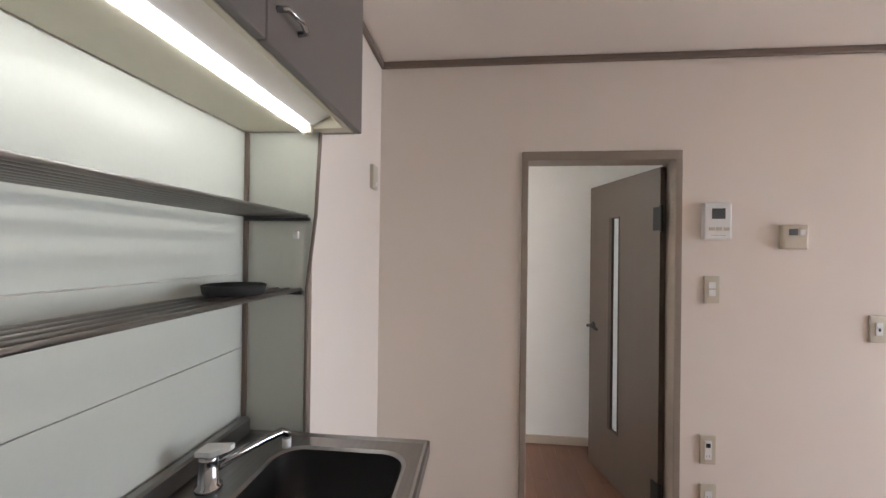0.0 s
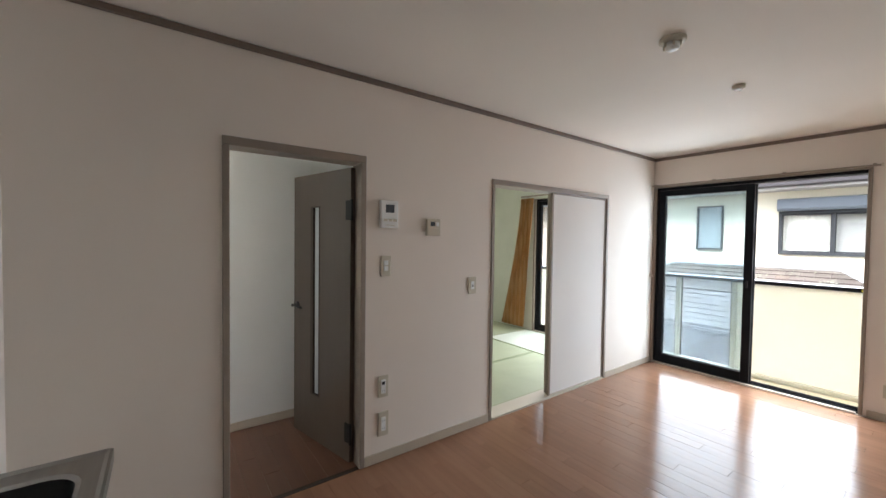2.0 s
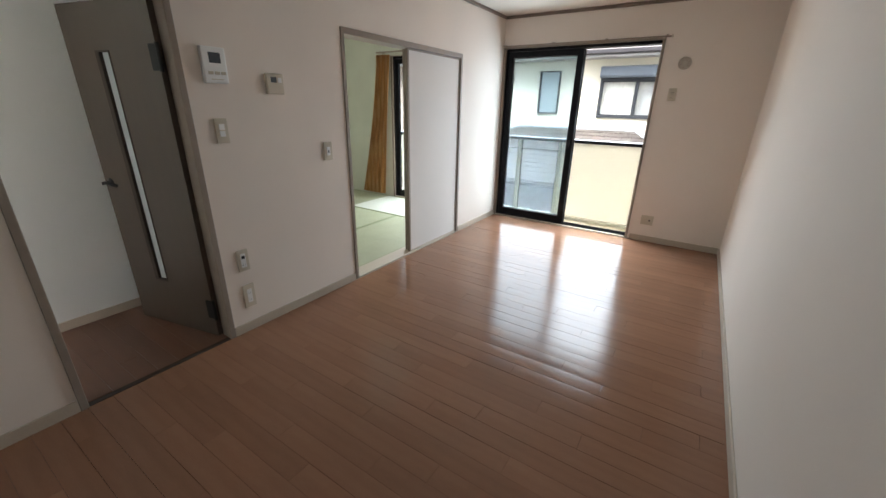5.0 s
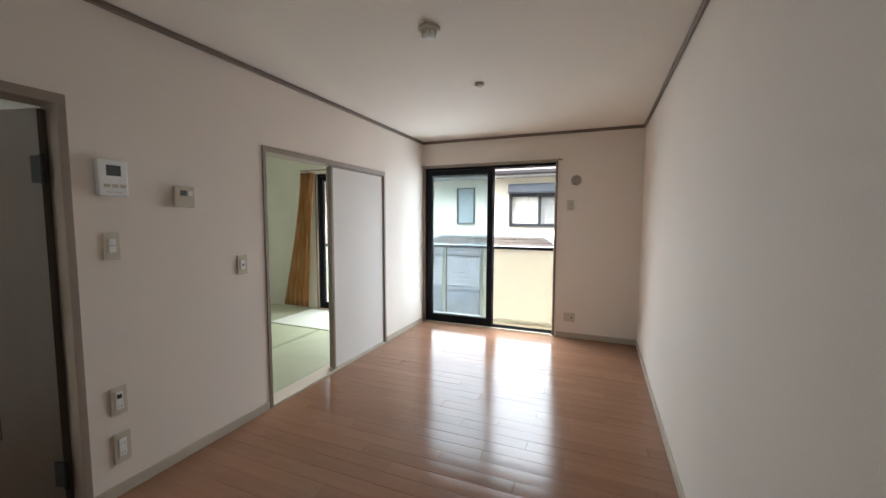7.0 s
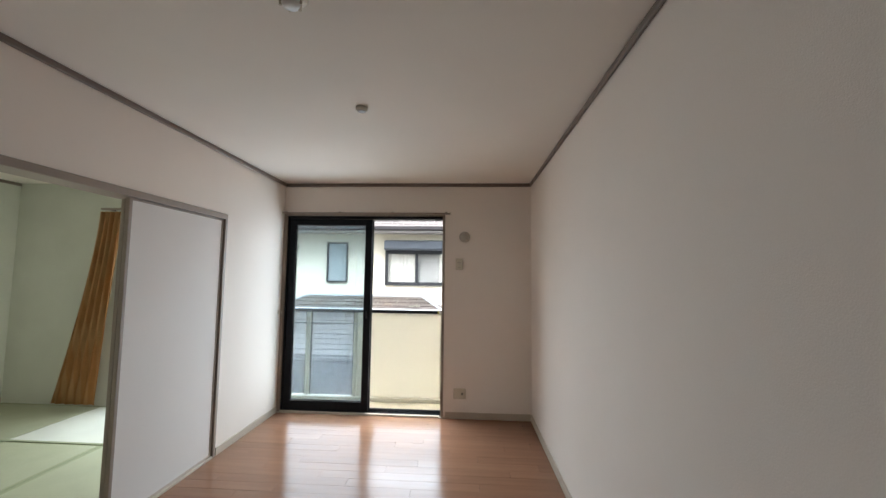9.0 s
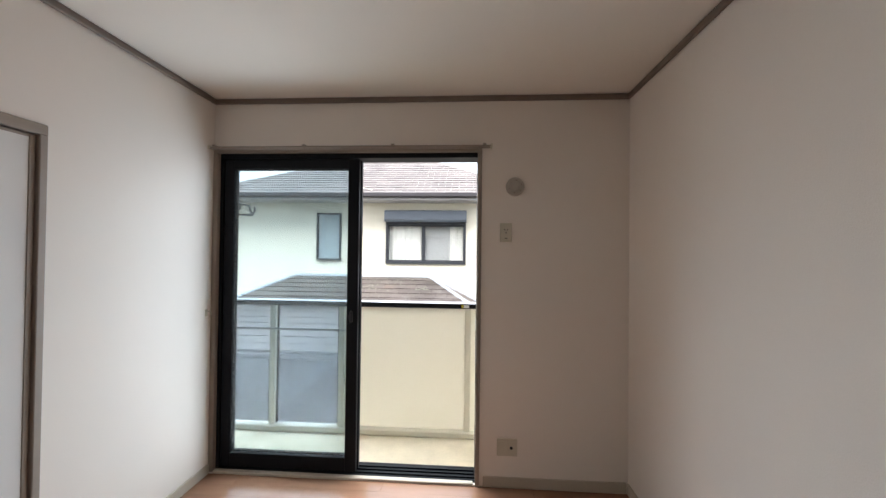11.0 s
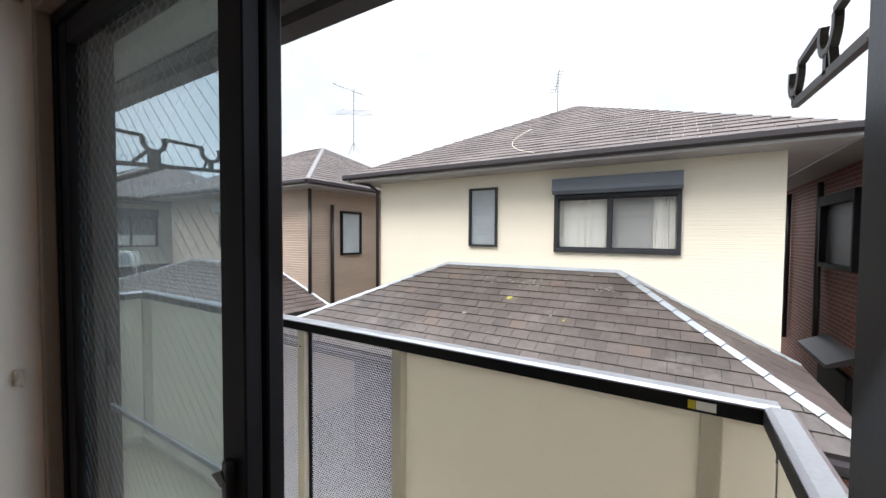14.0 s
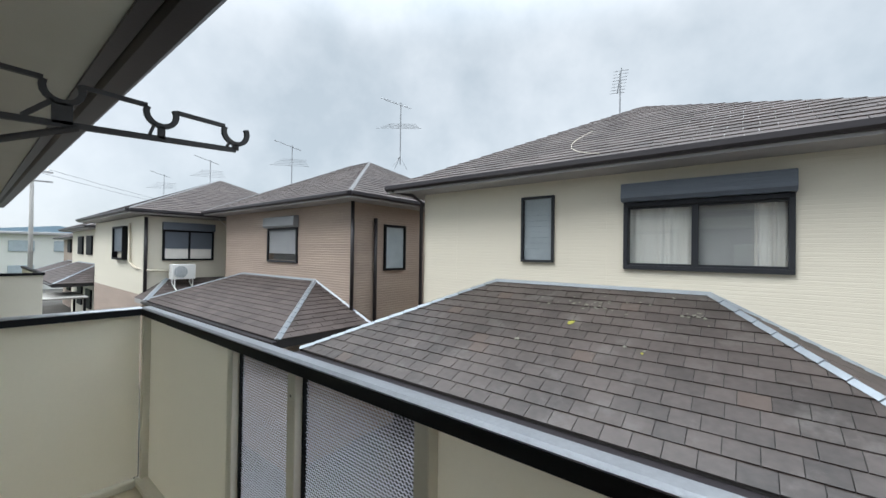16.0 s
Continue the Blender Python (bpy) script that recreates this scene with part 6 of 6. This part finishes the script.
def socket_x(y0, y1, z0, z1, label, tv):
    t = plate_x("wall_socket", y0, y1, z0, z1, 0.010, M_IVORY, label, "socket", "switches and sockets")
    yc, zc = (y0 + y1) / 2, (z0 + z1) / 2
    part("insert", box(bmesh.new(), 0.0102, 0.013, yc - 0.016, yc + 0.016, zc - 0.045, zc + 0.045, 0.001), M_PLASTIC, t)
    if tv:
        part("jack", box(bmesh.new(), 0.0132, 0.0142, yc - 0.010, yc + 0.010, zc + 0.012, zc + 0.032), M_DARK, t, "dark jack")
    for dz in ((-0.028,) if tv else (-0.028, 0.02)):
        for dy in (-0.006, 0.006):
            part("slot", box(bmesh.new(), 0.0132, 0.0137, yc + dy - 0.001, yc + dy + 0.001, zc + dz - 0.004, zc + dz + 0.004), M_DARK, t)
    return t


socket_x(1.636, 1.708, 0.415, 0.553, "ivory wall socket with a dark aerial jack", True)
socket_x(1.638, 1.712, 0.165, 0.320, "ivory double wall socket", False)
s3 = plate_y("wall_socket", 1.842, 1.914, 1.494, 1.611, 0.010, M_IVORY, "ivory air conditioner socket plate", "socket", "switches and sockets")
part("insert", box(bmesh.new(), 1.860, 1.896, L - 0.013, L - 0.0102, 1.510, 1.594, 0.001), M_IVORY, s3)
for dx, z in ((-0.008, 1.570), (0.008, 1.570), (0.0, 1.552)):
    part("slot", box(bmesh.new(), 1.878 + dx - 0.003, 1.878 + dx + 0.003, L - 0.0138, L - 0.0131, z - 0.004, z + 0.004), M_DARK, s3)
part("slot", box(bmesh.new(), 1.870, 1.886, L - 0.0138, L - 0.0131, 1.516, 1.520), M_DARK, s3)
s4 = plate_y("wall_socket", 1.835, 1.958, 0.190, 0.296, 0.010, M_IVORY, "wide ivory wall socket with an aerial jack", "socket", "switches and sockets")
for x in (1.866, 1.922):
    part("insert", box(bmesh.new(), x - 0.018, x + 0.018, L - 0.013, L - 0.0102, 0.205, 0.281, 0.001), M_IVORY, s4)
part("jack", lathe(bmesh.new(), (1.922, L - 0.0131, 0.243), (0, -1, 0), [(0, 0.009), (0.006, 0.008)], 12), M_DARK, s4, "dark jack")
vn = thing("wall_vent", (1.932, L - 0.001, 1.836), "round beige wall vent cover", "vent")
part("ring", lathe(bmesh.new(), (1.932, L - 0.001, 1.836), (0, -1, 0), [(0, 0.057), (0.006, 0.057), (0.014, 0.050), (0.016, 0.044)], 32), M_VENT, vn, smooth=True)
part("knob", lathe(bmesh.new(), (1.932, L - 0.0172, 1.836), (0, -1, 0), [(0, 0.030), (0.006, 0.028), (0.008, 0.012)], 20), M_VENT, vn, smooth=True)
for a in range(6):
    b = radians(60 * a + 20)
    part("slot", lathe(bmesh.new(), (1.932 + 0.038 * math.cos(b), L - 0.0175, 1.836 + 0.038 * math.sin(b)), (0, -1, 0), [(0, 0.004), (0.0006, 0.004)], 8), M_TRIM, vn)
kp = thing("kitchen_wall_plate", (0.155, KY + 0.001, 1.77), "small ivory box on the kitchen side wall", "switch")
part("case", box(bmesh.new(), 0.118, 0.192, KY + 0.001, KY + 0.020, 1.715, 1.830, 0.003), M_IVORY, kp)
part("button", box(bmesh.new(), 0.145, 0.165, KY + 0.0202, KY + 0.025, 1.73, 1.75, 0.001), M_PLASTIC, kp)
sd = thing("smoke_detector", (1.321, 2.508, H - 0.001), "round white ceiling heat detector with a stepped dome", "smoke detector")
part("base", lathe(bmesh.new(), (1.321, 2.508, H - 0.001), (0, 0, -1), [(0, 0.058), (0.012, 0.058), (0.018, 0.050)], 32), M_IVORY, sd, smooth=True)
part("dome", lathe(bmesh.new(), (1.321, 2.508, H - 0.0195), (0, 0, -1), [(0, 0.030), (0.020, 0.032), (0.030, 0.026), (0.034, 0.012)], 24), M_PLASTIC, sd, smooth=True)
for a in range(6):
    b = radians(60 * a)
    part("fin", box(bmesh.new(), 1.321 + 0.038 * math.cos(b) - 0.004, 1.321 + 0.038 * math.cos(b) + 0.004, 2.508 + 0.038 * math.sin(b) - 0.004, 2.508 + 0.038 * math.sin(b) + 0.004, H - 0.042, H - 0.019), M_IVORY, sd)
cr2 = thing("ceiling_rosette", (1.325, 3.408, H - 0.001), "small round ceiling lamp socket without a lamp", "ceiling socket")
part("body", lathe(bmesh.new(), (1.325, 3.408, H - 0.001), (0, 0, -1), [(0, 0.034), (0.016, 0.034), (0.022, 0.028)], 24), M_IVORY, cr2, smooth=True)
part("face", lathe(bmesh.new(), (1.325, 3.408, H - 0.0232), (0, 0, -1), [(0, 0.024), (0.003, 0.022)], 20), M_TRIM, cr2)
for x, y, z in ((0.001, L - 0.055, 1.03),):
    t = thing("tassel_hook", (x, y, z), "small ivory curtain tie hook on the wall", "hook")
    part("plate", box(bmesh.new(), x, x + 0.006, y - 0.012, y + 0.012, z - 0.022, z + 0.022, 0.002), M_IVORY, t)
    part("hook", tube(bmesh.new(), [(x + 0.006, y, z + 0.01), (x + 0.03, y, z + 0.004), (x + 0.034, y, z - 0.012), (x + 0.026, y, z - 0.02)], 0.004, 6), M_IVORY, t)
lt = thing("window_latch", (1.712, L - 0.012, 0.98), "small white latch on the window jamb", "latch")
part("plate", box(bmesh.new(), 1.6945, 1.7005, 5.262, 5.285, 0.94, 1.02, 0.002), M_PLASTIC, lt)
hl = thing("hall_ceiling_light", (-0.55, -0.3, H - 0.001), "round white hall ceiling light", "lamp")
part("base", lathe(bmesh.new(), (-0.55, -0.3, H - 0.001), (0, 0, -1), [(0, 0.10), (0.02, 0.10)], 24), M_PLASTIC, hl)
part("shade", lathe(bmesh.new(), (-0.55, -0.3, H - 0.022), (0, 0, -1), [(0, 0.11), (0.05, 0.11), (0.08, 0.07), (0.085, 0.01)], 24), glow("hall_lamp_glow", (0.93, 1.0, 0.96), 2.8), hl, "glowing white shade", True)

# ---- pieces: floor planks and the slates of the nearest roof ----
PLANKS = {}


def plank_mesh(l, w, material, swollen):
    """A floor board; a swollen one has a shallow slope at both its ends."""
    key = (round(l, 3), round(w, 3), material.name, swollen)
    if key not in PLANKS:
        bm = bmesh.new()
        g = 0.0006
        e = 0.005 if swollen else 0.0009
        d = 0.0006 if swollen else 0.0004
        hx, hy = l / 2 - g, w / 2 - g
        rows = [[bm.verts.new((x, y, z)) for y in (-hy, hy)] for x, z in ((-hx, -0.010), (-hx, -d), (-hx + e, 0.0), (hx - e, 0.0), (hx, -d), (hx, -0.010))]
        for a, b in zip(rows, rows[1:]):
            bm.faces.new((a[0], b[0], b[1], a[1]))
        bm.faces.new([r[0] for r in rows])
        bm.faces.new([r[1] for r in rows][::-1])
        PLANKS[key] = mesh_of("plank", bm, material)
    return PLANKS[key]


def lay(parent, x0, x1, y0, y1, w, l, material):
    n = round((y1 - y0) / w)
    w = (y1 - y0) / n
    for i in range(n):
        y = y0 + (i + 0.5) * w
        x = x0 - l * (0, 0.5, 0.25, 0.75)[i % 4]
        while x < x1 - 0.001:
            a, b = max(x, x0), min(x + l, x1)
            if b - a > 0.02:
                ob = new("plank", plank_mesh(b - a, w, material, tilt.random() < 0.4))
                ob.location = ((a + b) / 2, y, 0.0)
                ob.rotation_euler = (tilt.uniform(-0.010, 0.010), tilt.uniform(-0.0012, 0.0012), 0)
                ob.parent = parent
            x += l


tilt = random.Random(11)
lay(floor, 0.001, W - 0.001, 0.0, L - 0.013, 0.1005, 0.91, M_PLANK)
lay(floor_hall, HX + 0.001, -0.029, 0.4, 1.85, 0.1005, 0.91, M_PLANK_DIM)

tiles = shingle_tiles(*face_c, width=0.222, rnd=random.Random(3))
o = ORIGIN[roof_c]
for k, t in enumerate(tiles):
    c = (t[0] + t[1] + t[2] + t[3]) / 4
    me = tile_mesh([t], c)
    me.materials.append(M_SLATEP)
    ob = new("slate", me)
    ob.parent = roof_c
    ob.location = c - o
